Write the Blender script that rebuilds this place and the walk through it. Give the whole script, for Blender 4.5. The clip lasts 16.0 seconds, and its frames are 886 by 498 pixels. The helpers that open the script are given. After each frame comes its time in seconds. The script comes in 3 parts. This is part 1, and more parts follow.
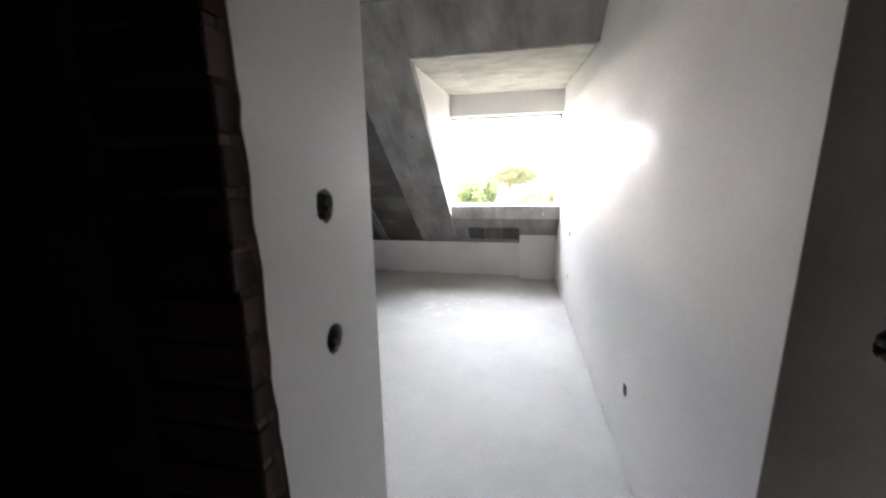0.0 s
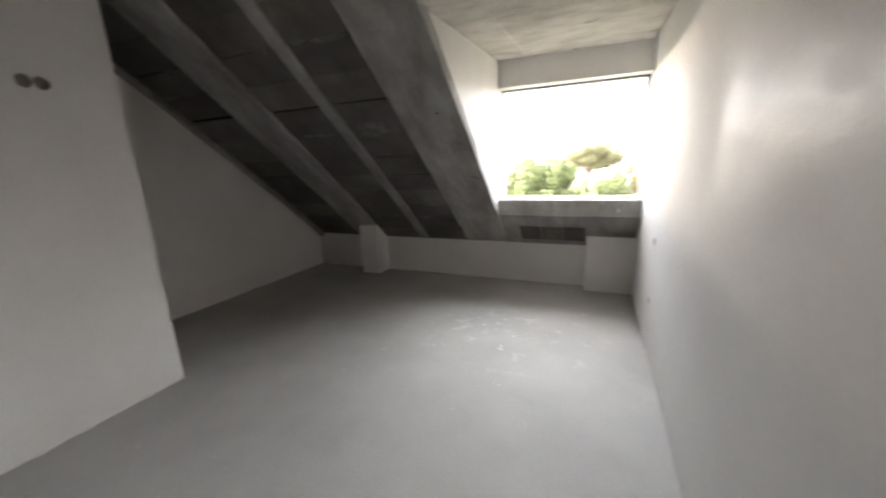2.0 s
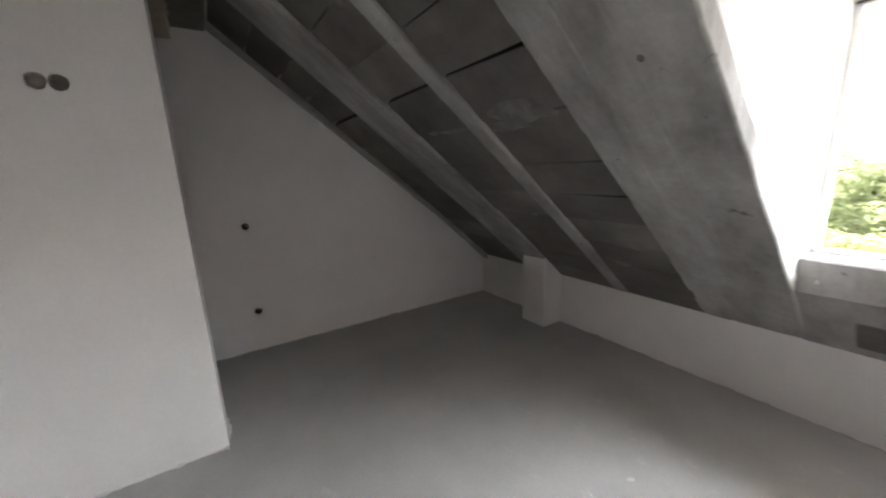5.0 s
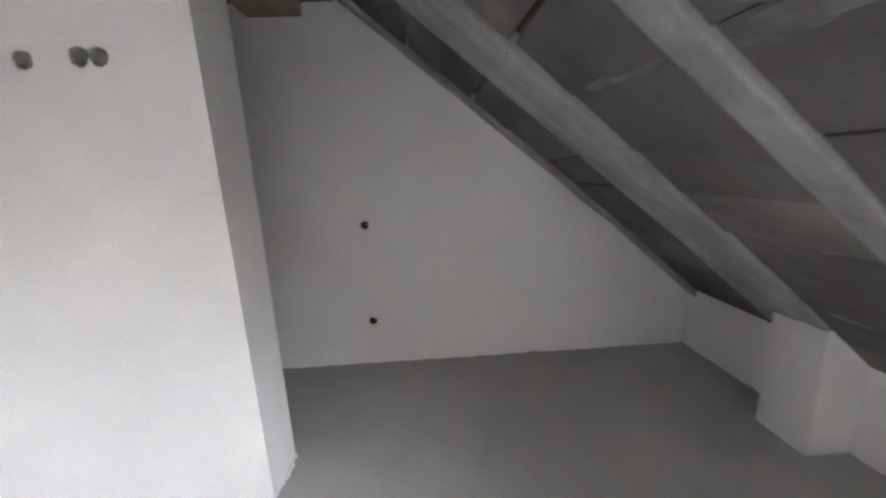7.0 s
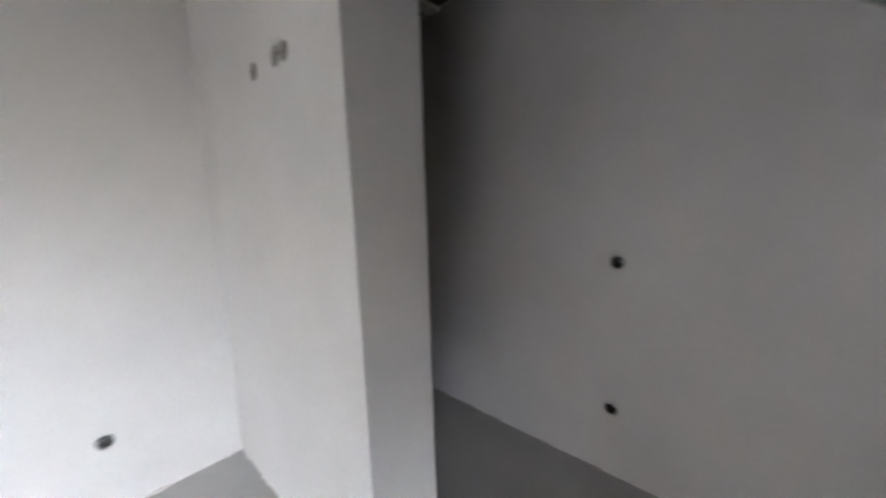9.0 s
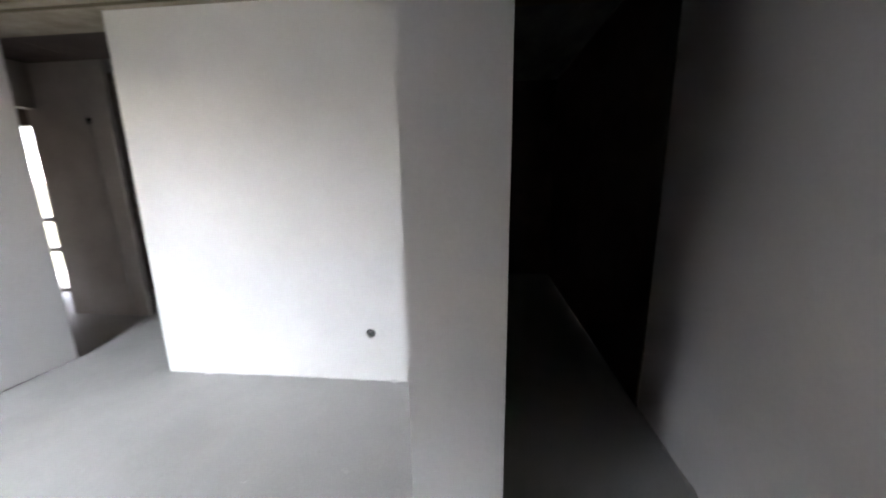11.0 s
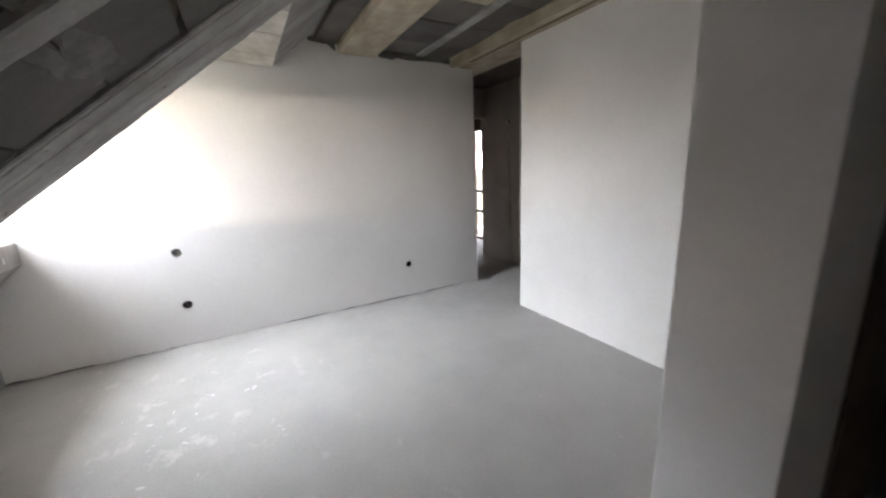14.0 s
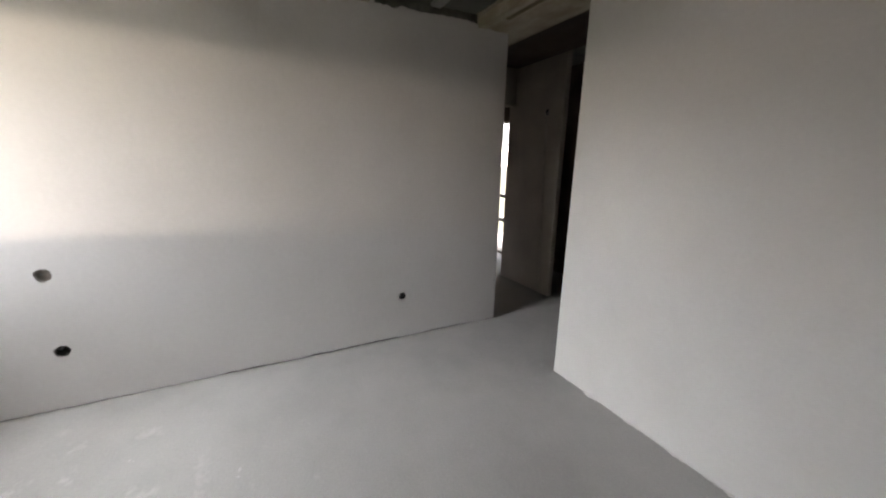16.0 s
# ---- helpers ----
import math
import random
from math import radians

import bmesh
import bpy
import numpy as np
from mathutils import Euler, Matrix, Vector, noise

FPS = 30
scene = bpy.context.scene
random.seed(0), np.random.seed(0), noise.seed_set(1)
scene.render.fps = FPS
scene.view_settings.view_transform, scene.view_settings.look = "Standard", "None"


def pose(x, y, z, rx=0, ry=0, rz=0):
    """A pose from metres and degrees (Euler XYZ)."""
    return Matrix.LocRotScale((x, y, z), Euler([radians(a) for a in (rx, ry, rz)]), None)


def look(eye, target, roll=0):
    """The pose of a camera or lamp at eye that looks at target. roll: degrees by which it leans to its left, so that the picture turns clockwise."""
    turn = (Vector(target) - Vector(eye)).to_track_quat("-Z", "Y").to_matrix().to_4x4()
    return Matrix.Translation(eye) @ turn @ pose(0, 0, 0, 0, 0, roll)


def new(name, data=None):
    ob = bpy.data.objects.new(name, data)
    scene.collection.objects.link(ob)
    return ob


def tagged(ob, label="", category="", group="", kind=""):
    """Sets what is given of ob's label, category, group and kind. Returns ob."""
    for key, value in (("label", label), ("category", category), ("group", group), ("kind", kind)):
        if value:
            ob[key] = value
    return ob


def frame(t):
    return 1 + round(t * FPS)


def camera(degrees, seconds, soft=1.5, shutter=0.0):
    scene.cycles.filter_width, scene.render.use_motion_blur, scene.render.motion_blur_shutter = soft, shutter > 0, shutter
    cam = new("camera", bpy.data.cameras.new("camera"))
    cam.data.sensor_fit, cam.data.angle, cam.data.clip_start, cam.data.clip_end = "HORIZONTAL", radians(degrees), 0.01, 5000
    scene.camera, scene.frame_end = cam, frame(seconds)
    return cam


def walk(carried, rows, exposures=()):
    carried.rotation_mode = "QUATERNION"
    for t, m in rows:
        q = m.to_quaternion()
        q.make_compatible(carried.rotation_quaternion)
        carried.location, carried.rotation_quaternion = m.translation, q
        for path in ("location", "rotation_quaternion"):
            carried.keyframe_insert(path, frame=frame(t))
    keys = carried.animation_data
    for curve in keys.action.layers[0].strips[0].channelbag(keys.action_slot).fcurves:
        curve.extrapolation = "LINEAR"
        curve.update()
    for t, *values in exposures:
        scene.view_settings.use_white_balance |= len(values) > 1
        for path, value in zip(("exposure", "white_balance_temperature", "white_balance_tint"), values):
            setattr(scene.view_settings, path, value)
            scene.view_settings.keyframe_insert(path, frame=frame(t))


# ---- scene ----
cam = camera(102.2, 16.0, soft=2.1, shutter=0.5)
PATH = [
    (0, (-0.559, 0.344, 1.446), (-0.951, 2.265, 1.049), -1.0),
    (0.5, (-0.493, 0.456, 1.414), (-0.796, 2.37, 0.919), -2.4),
    (0.7, (-0.481, 0.556, 1.405), (-0.723, 2.483, 0.928), -2.9),
    (1, (-0.498, 0.73, 1.412), (-0.618, 2.668, 0.93), -1.6),
    (1.2, (-0.473, 0.862, 1.371), (-0.555, 2.8, 0.884), -1.5),
    (1.5, (-0.466, 1.011, 1.376), (-0.678, 2.938, 0.885), -2.7),
    (2, (-0.424, 1.23, 1.458), (-1.192, 3.018, 0.997), -2.2),
    (2.5, (-0.472, 1.468, 1.441), (-1.519, 3.09, 0.917), -1.9),
    (3, (-0.566, 1.751, 1.485), (-1.733, 3.302, 1.004), -2.8),
    (3.2, (-0.591, 1.837, 1.48), (-1.761, 3.386, 0.998), -3.4),
    (5.5, (-1.044, 3.0, 1.542), (-2.846, 3.737, 1.083), -2.2),
    (6, (-1.203, 3.2, 1.517), (-3.092, 3.636, 1.029), -2.5),
    (6.5, (-1.471, 3.321, 1.513), (-3.389, 3.671, 1.067), -1.2),
    (7, (-1.689, 3.417, 1.51), (-3.64, 3.51, 1.077), -2.4),
    (7.5, (-1.914, 3.537, 1.522), (-3.838, 3.278, 1.04), -0.6),
    (8, (-2.182, 3.577, 1.478), (-4.086, 3.132, 1.057), -0.2),
    (8.5, (-2.459, 3.506, 1.522), (-4.277, 2.773, 1.127), -1.2),
    (9, (-2.574, 3.504, 1.488), (-4.014, 2.153, 1.17), -1.7),
    (9.5, (-2.704, 3.596, 1.497), (-3.573, 1.836, 1.114), 0.4),
    (9.7, (-2.773, 3.625, 1.496), (-3.56, 1.837, 1.068), -1.0),
    (11.8, (-3.625, 3.56, 1.432), (-2.975, 1.72, 1.015), -0.4),
    (12, (-3.666, 3.606, 1.397), (-2.988, 1.775, 0.961), -1.27),
    (12.5, (-3.748, 3.736, 1.353), (-2.943, 1.969, 0.877), -1.03),
    (13, (-3.797, 3.732, 1.35), (-2.73, 2.083, 0.971), -1.28),
    (13.5, (-3.786, 3.743, 1.419), (-2.273, 2.468, 1.128), -0.6),
    (14, (-3.672, 3.678, 1.433), (-1.963, 2.736, 0.994), -2.5),
    (14.5, (-3.435, 3.605, 1.46), (-1.664, 2.77, 1.056), 0.0),
    (15, (-3.217, 3.489, 1.485), (-1.479, 2.592, 1.064), -0.1),
    (15.5, (-2.961, 3.298, 1.487), (-1.235, 2.377, 1.073), 1.1),
    (16, (-2.681, 3.104, 1.478), (-0.949, 2.219, 1.01), 1.0),
]
EXPO = [(0.0, 5.0, 6350, 16), (1.2, 4.45, 6650, 16), (2.0, 4.15, 6750, 16), (2.5, 3.95, 6850, 16), (3.2, 3.75, 6950, 17), (5.4, 5.0, 6500, 17), (6.5, 5.5, 6350, 17), (7.5, 5.9, 6250, 17), (8.2, 5.75, 6300, 17),
        (9.0, 5.38, 6250, 17), (9.5, 5.1, 6250, 17), (11.8, 5.4, 6250, 17), (12.5, 5.4, 6250, 17), (13.5, 5.0, 6350, 17), (14.5, 4.42, 6600, 17), (15.4, 4.0, 6750, 17), (16.0, 3.98, 6800, 17)]
walk(cam, [(t, look(e, g, r)) for t, e, g, r in PATH], EXPO)

# ---- world and light ----
SUN_EL, SUN_AZ = 50.0, 250.0
world = bpy.data.worlds.new("world")
scene.world = world
world.use_nodes = True
wn = world.node_tree.nodes
sky = wn.new("ShaderNodeTexSky")
sky.sky_type = "NISHITA"
sky.sun_disc = False
sky.sun_elevation, sky.sun_rotation = radians(SUN_EL), radians(SUN_AZ)
sky.air_density, sky.dust_density, sky.ozone_density = 1.0, 3.0, 0.5
wn["Background"].inputs[1].default_value = 0.09
# a bright hazy sky: most of the blue taken out
haze = wn.new("ShaderNodeHueSaturation")
haze.inputs["Saturation"].default_value = 0.30
world.node_tree.links.new(sky.outputs[0], haze.inputs["Color"])
world.node_tree.links.new(haze.outputs[0], wn["Background"].inputs[0])

sun = new("sun", bpy.data.lights.new("sun", "SUN"))
sun.data.energy, sun.data.angle, sun.data.color = 1.4, radians(8), (1.0, 0.95, 0.87)
az, el = radians(SUN_AZ), radians(SUN_EL)
sun.matrix_world = look((math.sin(az) * math.cos(el) * 40, math.cos(az) * math.cos(el) * 40, math.sin(el) * 40), (0, 0, 0))

# lamp for the wide pale sky outside, from above the glow to high overhead
SKY_LEAN, SKY_TALL = radians(25), 12.0
win_light = new("window_daylight", bpy.data.lights.new("window_daylight", "AREA"))
win_light.data.shape, win_light.data.size, win_light.data.size_y = "RECTANGLE", 10.4, SKY_TALL
win_light.data.energy, win_light.data.color, win_light.data.spread = 640.0, (0.89, 0.965, 1.0), radians(180)
mid_y, mid_z = 11.0 - SKY_TALL / 2 * math.sin(SKY_LEAN), 2.6 + SKY_TALL / 2 * math.cos(SKY_LEAN)
win_light.matrix_world = look((2.4, mid_y, mid_z), (2.4, mid_y - math.cos(SKY_LEAN), mid_z - math.sin(SKY_LEAN)))


# ---- materials ----
def material(name):
    m = bpy.data.materials.new(name)
    m.use_nodes = True
    return m, m.node_tree.nodes, m.node_tree.links, m.node_tree.nodes["Principled BSDF"]


def noise_node(n, l, scale, detail=6.0, rough=0.6, stretch=None, coord="Object"):
    tc = n.new("ShaderNodeTexCoord")
    tex = n.new("ShaderNodeTexNoise")
    tex.inputs["Scale"].default_value = scale
    tex.inputs["Detail"].default_value = detail
    tex.inputs["Roughness"].default_value = rough
    if stretch:
        mp = n.new("ShaderNodeMapping")
        mp.inputs["Scale"].default_value = stretch
        l.new(tc.outputs[coord], mp.inputs["Vector"])
        l.new(mp.outputs[0], tex.inputs["Vector"])
    else:
        l.new(tc.outputs[coord], tex.inputs["Vector"])
    return tex


def ramp_node(n, l, src, stops):
    r = n.new("ShaderNodeValToRGB")
    els = r.color_ramp.elements
    while len(els) < len(stops):
        els.new(0.5)
    for e, (p, c) in zip(els, stops):
        e.position = p
        e.color = (*c, 1.0)
    l.new(src, r.inputs[0])
    return r


def mix_node(n, l, kind, fac, a, b):
    m = n.new("ShaderNodeMix")
    m.data_type, m.blend_type = "RGBA", kind
    if isinstance(fac, float):
        m.inputs[0].default_value = fac
    else:
        l.new(fac, m.inputs[0])
    for i, v in ((6, a), (7, b)):
        if isinstance(v, tuple):
            m.inputs[i].default_value = (*v, 1.0)
        else:
            l.new(v, m.inputs[i])
    return m.outputs[2]


def bump_node(n, l, bsdf, height, strength, distance=0.01, chain=None):
    b = n.new("ShaderNodeBump")
    b.inputs["Strength"].default_value = strength
    b.inputs["Distance"].default_value = distance
    l.new(height, b.inputs["Height"])
    if chain:
        l.new(chain.outputs[0], b.inputs["Normal"])
    l.new(b.outputs[0], bsdf.inputs["Normal"])
    return b


def surface(name, dark, mid, light, big, small, rough, bump=0.3, dist=0.004, stretch=None, spots=None, grain=0.8):
    """A mineral surface: cloudy tone at a large scale, grain at a small one, fine relief."""
    m, n, l, p = material(name)
    a = noise_node(n, l, big, 5, 0.6, stretch)
    r = ramp_node(n, l, a.outputs[0], ((0.30, dark), (0.5, mid), (0.70, light)))
    b = noise_node(n, l, small, 6, 0.7)
    g = ramp_node(n, l, b.outputs[0], ((0.3, (0.82, 0.82, 0.82)), (0.7, (1.0, 1.0, 1.0))))
    col = mix_node(n, l, "MULTIPLY", grain, r.outputs[0], g.outputs[0])
    if spots:
        s = noise_node(n, l, spots[1], 3, 0.5)
        sr = ramp_node(n, l, s.outputs[0], ((spots[2], (0, 0, 0)), (spots[2] + 0.05, (1, 1, 1))))
        col = mix_node(n, l, "MIX", sr.outputs[0], col, spots[0])
    l.new(col, p.inputs["Base Color"])
    p.inputs["Roughness"].default_value = rough
    first = bump_node(n, l, p, a.outputs[0], bump * 0.6, dist * 3)
    bump_node(n, l, p, b.outputs[0], bump, dist, first)
    return m


PLASTER = surface("white_plaster", (0.645, 0.628, 0.605), (0.69, 0.673, 0.65), (0.73, 0.715, 0.695), 1.3, 60, 0.62, 0.04, 0.0015, grain=0.3)


def trowelled():
    """Smooth plaster pressed with a steel trowel: long soft strokes and patches of sheen."""
    m = surface("polished_plaster", (0.645, 0.628, 0.608), (0.69, 0.675, 0.655), (0.73, 0.715, 0.70), 0.9, 35, 0.36, 0.03, 0.002, grain=0.3)
    n, l = m.node_tree.nodes, m.node_tree.links
    p = n["Principled BSDF"]
    stroke = noise_node(n, l, 4.5, 5, 0.55, (1, 0.7, 1.2))
    stroke.inputs["Distortion"].default_value = 0.9
    patch = noise_node(n, l, 1.6, 3, 0.5)
    r = ramp_node(n, l, patch.outputs[0], ((0.40, (0.78, 0.78, 0.78)), (0.64, (0.60, 0.60, 0.60))))
    # one stretch near eye height was pressed again and shines, with ridges left by the blade
    tc = n.new("ShaderNodeTexCoord")
    flat = n.new("ShaderNodeMapping")
    flat.inputs["Location"].default_value = (0.0, -2.40 / 0.95, -1.58 / 0.36)
    flat.inputs["Scale"].default_value = (0.0, 1 / 0.95, 1 / 0.36)
    l.new(tc.outputs["Object"], flat.inputs["Vector"])
    far = n.new("ShaderNodeVectorMath")
    far.operation = "LENGTH"
    l.new(flat.outputs[0], far.inputs[0])
    wob = n.new("ShaderNodeMath")
    wob.operation = "ADD"
    edge = noise_node(n, l, 2.6, 4, 0.6)
    l.new(far.outputs["Value"], wob.inputs[0])
    l.new(edge.outputs[0], wob.inputs[1])
    shine = ramp_node(n, l, wob.outputs[0], ((0.95, (1, 1, 1)), (1.0, (0, 0, 0))))
    shine.color_ramp.elements[0].position = 0.80
    p.inputs["Specular IOR Level"].default_value = 0.25
    ridge = noise_node(n, l, 6.5, 5, 0.62, (1, 1.0, 1.7))
    ridge.inputs["Distortion"].default_value = 2.2
    gloss = ramp_node(n, l, ridge.outputs[0], ((0.40, (0.50, 0.50, 0.50)), (0.60, (0.64, 0.64, 0.64))))
    l.new(mix_node(n, l, "MIX", shine.outputs[0], r.outputs[0], gloss.outputs[0]), p.inputs["Roughness"])
    blade = mix_node(n, l, "MULTIPLY", 1.0, ridge.outputs[0], shine.outputs[0])
    last = p.inputs["Normal"].links[0].from_node
    pressed = n.new("ShaderNodeBump")
    pressed.inputs["Strength"].default_value, pressed.inputs["Distance"].default_value = 0.34, 0.008
    l.new(blade, pressed.inputs["Height"])
    l.new(last.outputs[0], pressed.inputs["Normal"])
    last = pressed
    b = n.new("ShaderNodeBump")
    b.inputs["Strength"].default_value, b.inputs["Distance"].default_value = 0.22, 0.008
    l.new(stroke.outputs[0], b.inputs["Height"])
    l.new(last.outputs[0], b.inputs["Normal"])
    l.new(b.outputs[0], p.inputs["Normal"])
    return m


SMOOTH = trowelled()
SCREED = surface("floor_screed", (0.395, 0.388, 0.371), (0.46, 0.452, 0.434), (0.51, 0.502, 0.482), 1.1, 90, 0.72, 0.12, 0.002)


def add_smears(m):
    """Faint lime smears on the screed, thickest where plaster was mixed before the window."""
    n, l = m.node_tree.nodes, m.node_tree.links
    p = n["Principled BSDF"]
    was = p.inputs["Base Color"].links[0].from_socket
    a = noise_node(n, l, 5.0, 5, 0.62, (1, 1.3, 1))
    tc = n.new("ShaderNodeTexCoord")
    d = n.new("ShaderNodeVectorMath")
    d.operation = "DISTANCE"
    d.inputs[1].default_value = (-1.2, 4.15, 0.0)
    l.new(tc.outputs["Object"], d.inputs[0])
    near = n.new("ShaderNodeMapRange")
    near.inputs[1].default_value, near.inputs[2].default_value, near.inputs[3].default_value, near.inputs[4].default_value = 0.3, 1.6, 0.12, 0.0
    l.new(d.outputs["Value"], near.inputs[0])
    add = n.new("ShaderNodeMath")
    l.new(a.outputs[0], add.inputs[0])
    l.new(near.outputs[0], add.inputs[1])
    mask = ramp_node(n, l, add.outputs[0], ((0.67, (0, 0, 0)), (0.82, (0.6, 0.6, 0.6))))
    l.new(mix_node(n, l, "MIX", mask.outputs[0], was, (0.62, 0.61, 0.59)), p.inputs["Base Color"])


add_smears(SCREED)
SCREED.node_tree.nodes["Principled BSDF"].inputs["Specular IOR Level"].default_value = 0.3
CONCRETE = surface("raw_concrete", (0.195, 0.188, 0.178), (0.295, 0.286, 0.272), (0.40, 0.39, 0.374), 2.2, 45, 0.85, 0.22, 0.003, (2.2, 1, 1), ((0.10, 0.095, 0.09), 14, 0.72))
CREAM = surface("formwork_concrete", (0.25, 0.21, 0.15), (0.37, 0.318, 0.24), (0.49, 0.44, 0.355), 2.6, 40, 0.85, 0.35, 0.004, (1, 1.7, 1), ((0.22, 0.175, 0.12), 3.1, 0.68))
PALE = surface("pale_formwork_concrete", (0.34, 0.315, 0.27), (0.46, 0.44, 0.395), (0.57, 0.55, 0.51), 3.2, 40, 0.85, 0.35, 0.004, (1, 1.5, 1), ((0.26, 0.225, 0.17), 3.4, 0.67))
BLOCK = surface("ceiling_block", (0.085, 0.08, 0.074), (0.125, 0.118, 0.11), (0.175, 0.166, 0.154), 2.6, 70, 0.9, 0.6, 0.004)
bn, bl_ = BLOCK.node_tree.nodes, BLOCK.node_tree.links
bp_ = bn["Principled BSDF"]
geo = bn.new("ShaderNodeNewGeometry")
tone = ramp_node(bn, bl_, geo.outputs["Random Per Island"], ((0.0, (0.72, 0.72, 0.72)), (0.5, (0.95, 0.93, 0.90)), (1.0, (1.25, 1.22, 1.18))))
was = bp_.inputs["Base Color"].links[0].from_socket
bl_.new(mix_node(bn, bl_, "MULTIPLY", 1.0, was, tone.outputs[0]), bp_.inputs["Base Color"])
MORTAR = surface("mortar", (0.33, 0.31, 0.28), (0.42, 0.40, 0.37), (0.52, 0.50, 0.46), 8, 80, 0.9, 0.7, 0.004)
# brown render darkened so unlit spaces, gaps and the brick backing read as shade
DARKWALL = surface("darkened_render", (0.06, 0.045, 0.036), (0.085, 0.065, 0.052), (0.12, 0.09, 0.07), 3, 60, 0.9, 0.6, 0.004)
# grey-brown in place of plaster: the dim corridor's shade, also the box filler
DIM_GREY = surface("dim_wall_filler_grey", (0.20, 0.18, 0.16), (0.255, 0.23, 0.205), (0.31, 0.28, 0.25), 2.2, 50, 0.85, 0.3, 0.003)
# plaster tone lowered to stand in for the corridor's weak light
DULL = surface("dim_plaster", (0.36, 0.325, 0.29), (0.43, 0.39, 0.35), (0.49, 0.45, 0.41), 1.8, 50, 0.8, 0.15, 0.002)
CUP = surface("grey_box", (0.06, 0.06, 0.058), (0.10, 0.098, 0.095), (0.17, 0.167, 0.16), 40, 150, 0.7, 0.5, 0.002)
DRIP = surface("lime_splash", (0.54, 0.53, 0.515), (0.61, 0.60, 0.585), (0.70, 0.69, 0.68), 20, 90, 0.6, 0.3, 0.002)


def brick_material():
    m, n, l, p = material("shaded_red_brick")
    info = n.new("ShaderNodeObjectInfo")
    # brick red taken almost to black, with the opening's shade in the colour
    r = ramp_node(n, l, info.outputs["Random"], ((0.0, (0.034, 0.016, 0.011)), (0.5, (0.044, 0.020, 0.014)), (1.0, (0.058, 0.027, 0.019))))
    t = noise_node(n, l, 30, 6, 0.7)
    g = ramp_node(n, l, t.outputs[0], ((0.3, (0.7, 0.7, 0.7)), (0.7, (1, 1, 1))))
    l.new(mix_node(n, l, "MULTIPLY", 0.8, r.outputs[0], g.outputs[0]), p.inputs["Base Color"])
    p.inputs["Roughness"].default_value = 0.9
    bump_node(n, l, p, t.outputs[0], 0.6, 0.004)
    return m


def plain(name, colour, rough, metal=0.0, vary=0.12, scale=40):
    m, n, l, p = material(name)
    t = noise_node(n, l, scale, 5, 0.6)
    lo = tuple(c * (1 - vary) for c in colour)
    hi = tuple(min(1.0, c * (1 + vary)) for c in colour)
    l.new(ramp_node(n, l, t.outputs[0], ((0.35, lo), (0.65, hi))).outputs[0], p.inputs["Base Color"])
    p.inputs["Roughness"].default_value = rough
    p.inputs["Metallic"].default_value = metal
    bump_node(n, l, p, t.outputs[0], 0.08, 0.001)
    return m


BRICK = brick_material()
SMEAR = surface("smeared_mortar", (0.10, 0.095, 0.088), (0.15, 0.142, 0.132), (0.22, 0.21, 0.196), 9, 60, 0.9, 0.6, 0.004)
# black that paints the shade inside open joints and wall boxes
HOLLOW_SHADE = surface("hollow_shade_black", (0.012, 0.011, 0.010), (0.02, 0.018, 0.016), (0.03, 0.027, 0.024), 9, 60, 0.95, 0.4, 0.003)
STAIN = surface("stained_formwork", (0.09, 0.072, 0.042), (0.14, 0.112, 0.066), (0.20, 0.165, 0.10), 4, 50, 0.85, 0.4, 0.003, (0.4, 2, 1))
FRAME = plain("white_window_profile", (0.66, 0.66, 0.65), 0.35, 0.0, 0.05, 25)
ALU = plain("aluminium", (0.55, 0.55, 0.55), 0.42, 0.85, 0.2, 25)
SEAL = plain("dark_sealant", (0.05, 0.05, 0.05), 0.6)
CABLE = plain("black_cable", (0.035, 0.04, 0.06), 0.45)
CONDUIT = plain("grey_conduit", (0.22, 0.22, 0.22), 0.5)
BARK = plain("bark", (0.16, 0.12, 0.09), 0.95, 0, 0.4, 12)
ASPHALT = plain("pale_concrete_road", (0.24, 0.235, 0.225), 0.9, 0, 0.15, 2)
GRASS = plain("dry_ground", (0.13, 0.13, 0.085), 0.95, 0, 0.3, 0.15)
GLOW_RING, hz_n, hz_l, hz_p = material("horizon_glow")
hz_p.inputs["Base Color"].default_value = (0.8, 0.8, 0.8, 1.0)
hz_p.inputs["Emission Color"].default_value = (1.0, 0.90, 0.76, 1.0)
# the added glow is stronger towards -x, to light the long wall most
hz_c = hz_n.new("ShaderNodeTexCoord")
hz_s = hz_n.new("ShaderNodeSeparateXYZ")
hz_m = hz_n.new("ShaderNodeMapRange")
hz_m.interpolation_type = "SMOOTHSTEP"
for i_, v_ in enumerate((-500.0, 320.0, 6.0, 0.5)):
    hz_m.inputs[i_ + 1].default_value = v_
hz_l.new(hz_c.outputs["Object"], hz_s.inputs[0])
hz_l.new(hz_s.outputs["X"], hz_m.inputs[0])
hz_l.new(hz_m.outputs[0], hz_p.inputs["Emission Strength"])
HOUSEWALL = plain("house_render", (0.72, 0.70, 0.66), 0.9, 0, 0.06, 1.5)
ROOFTILE = plain("dark_slate_roof", (0.055, 0.054, 0.053), 0.85, 0, 0.2, 3)
DARKGLASS = plain("window_glass", (0.03, 0.035, 0.04), 0.08)
HILL = plain("far_woods", (0.085, 0.095, 0.072), 1.0, 0, 0.35, 0.05)


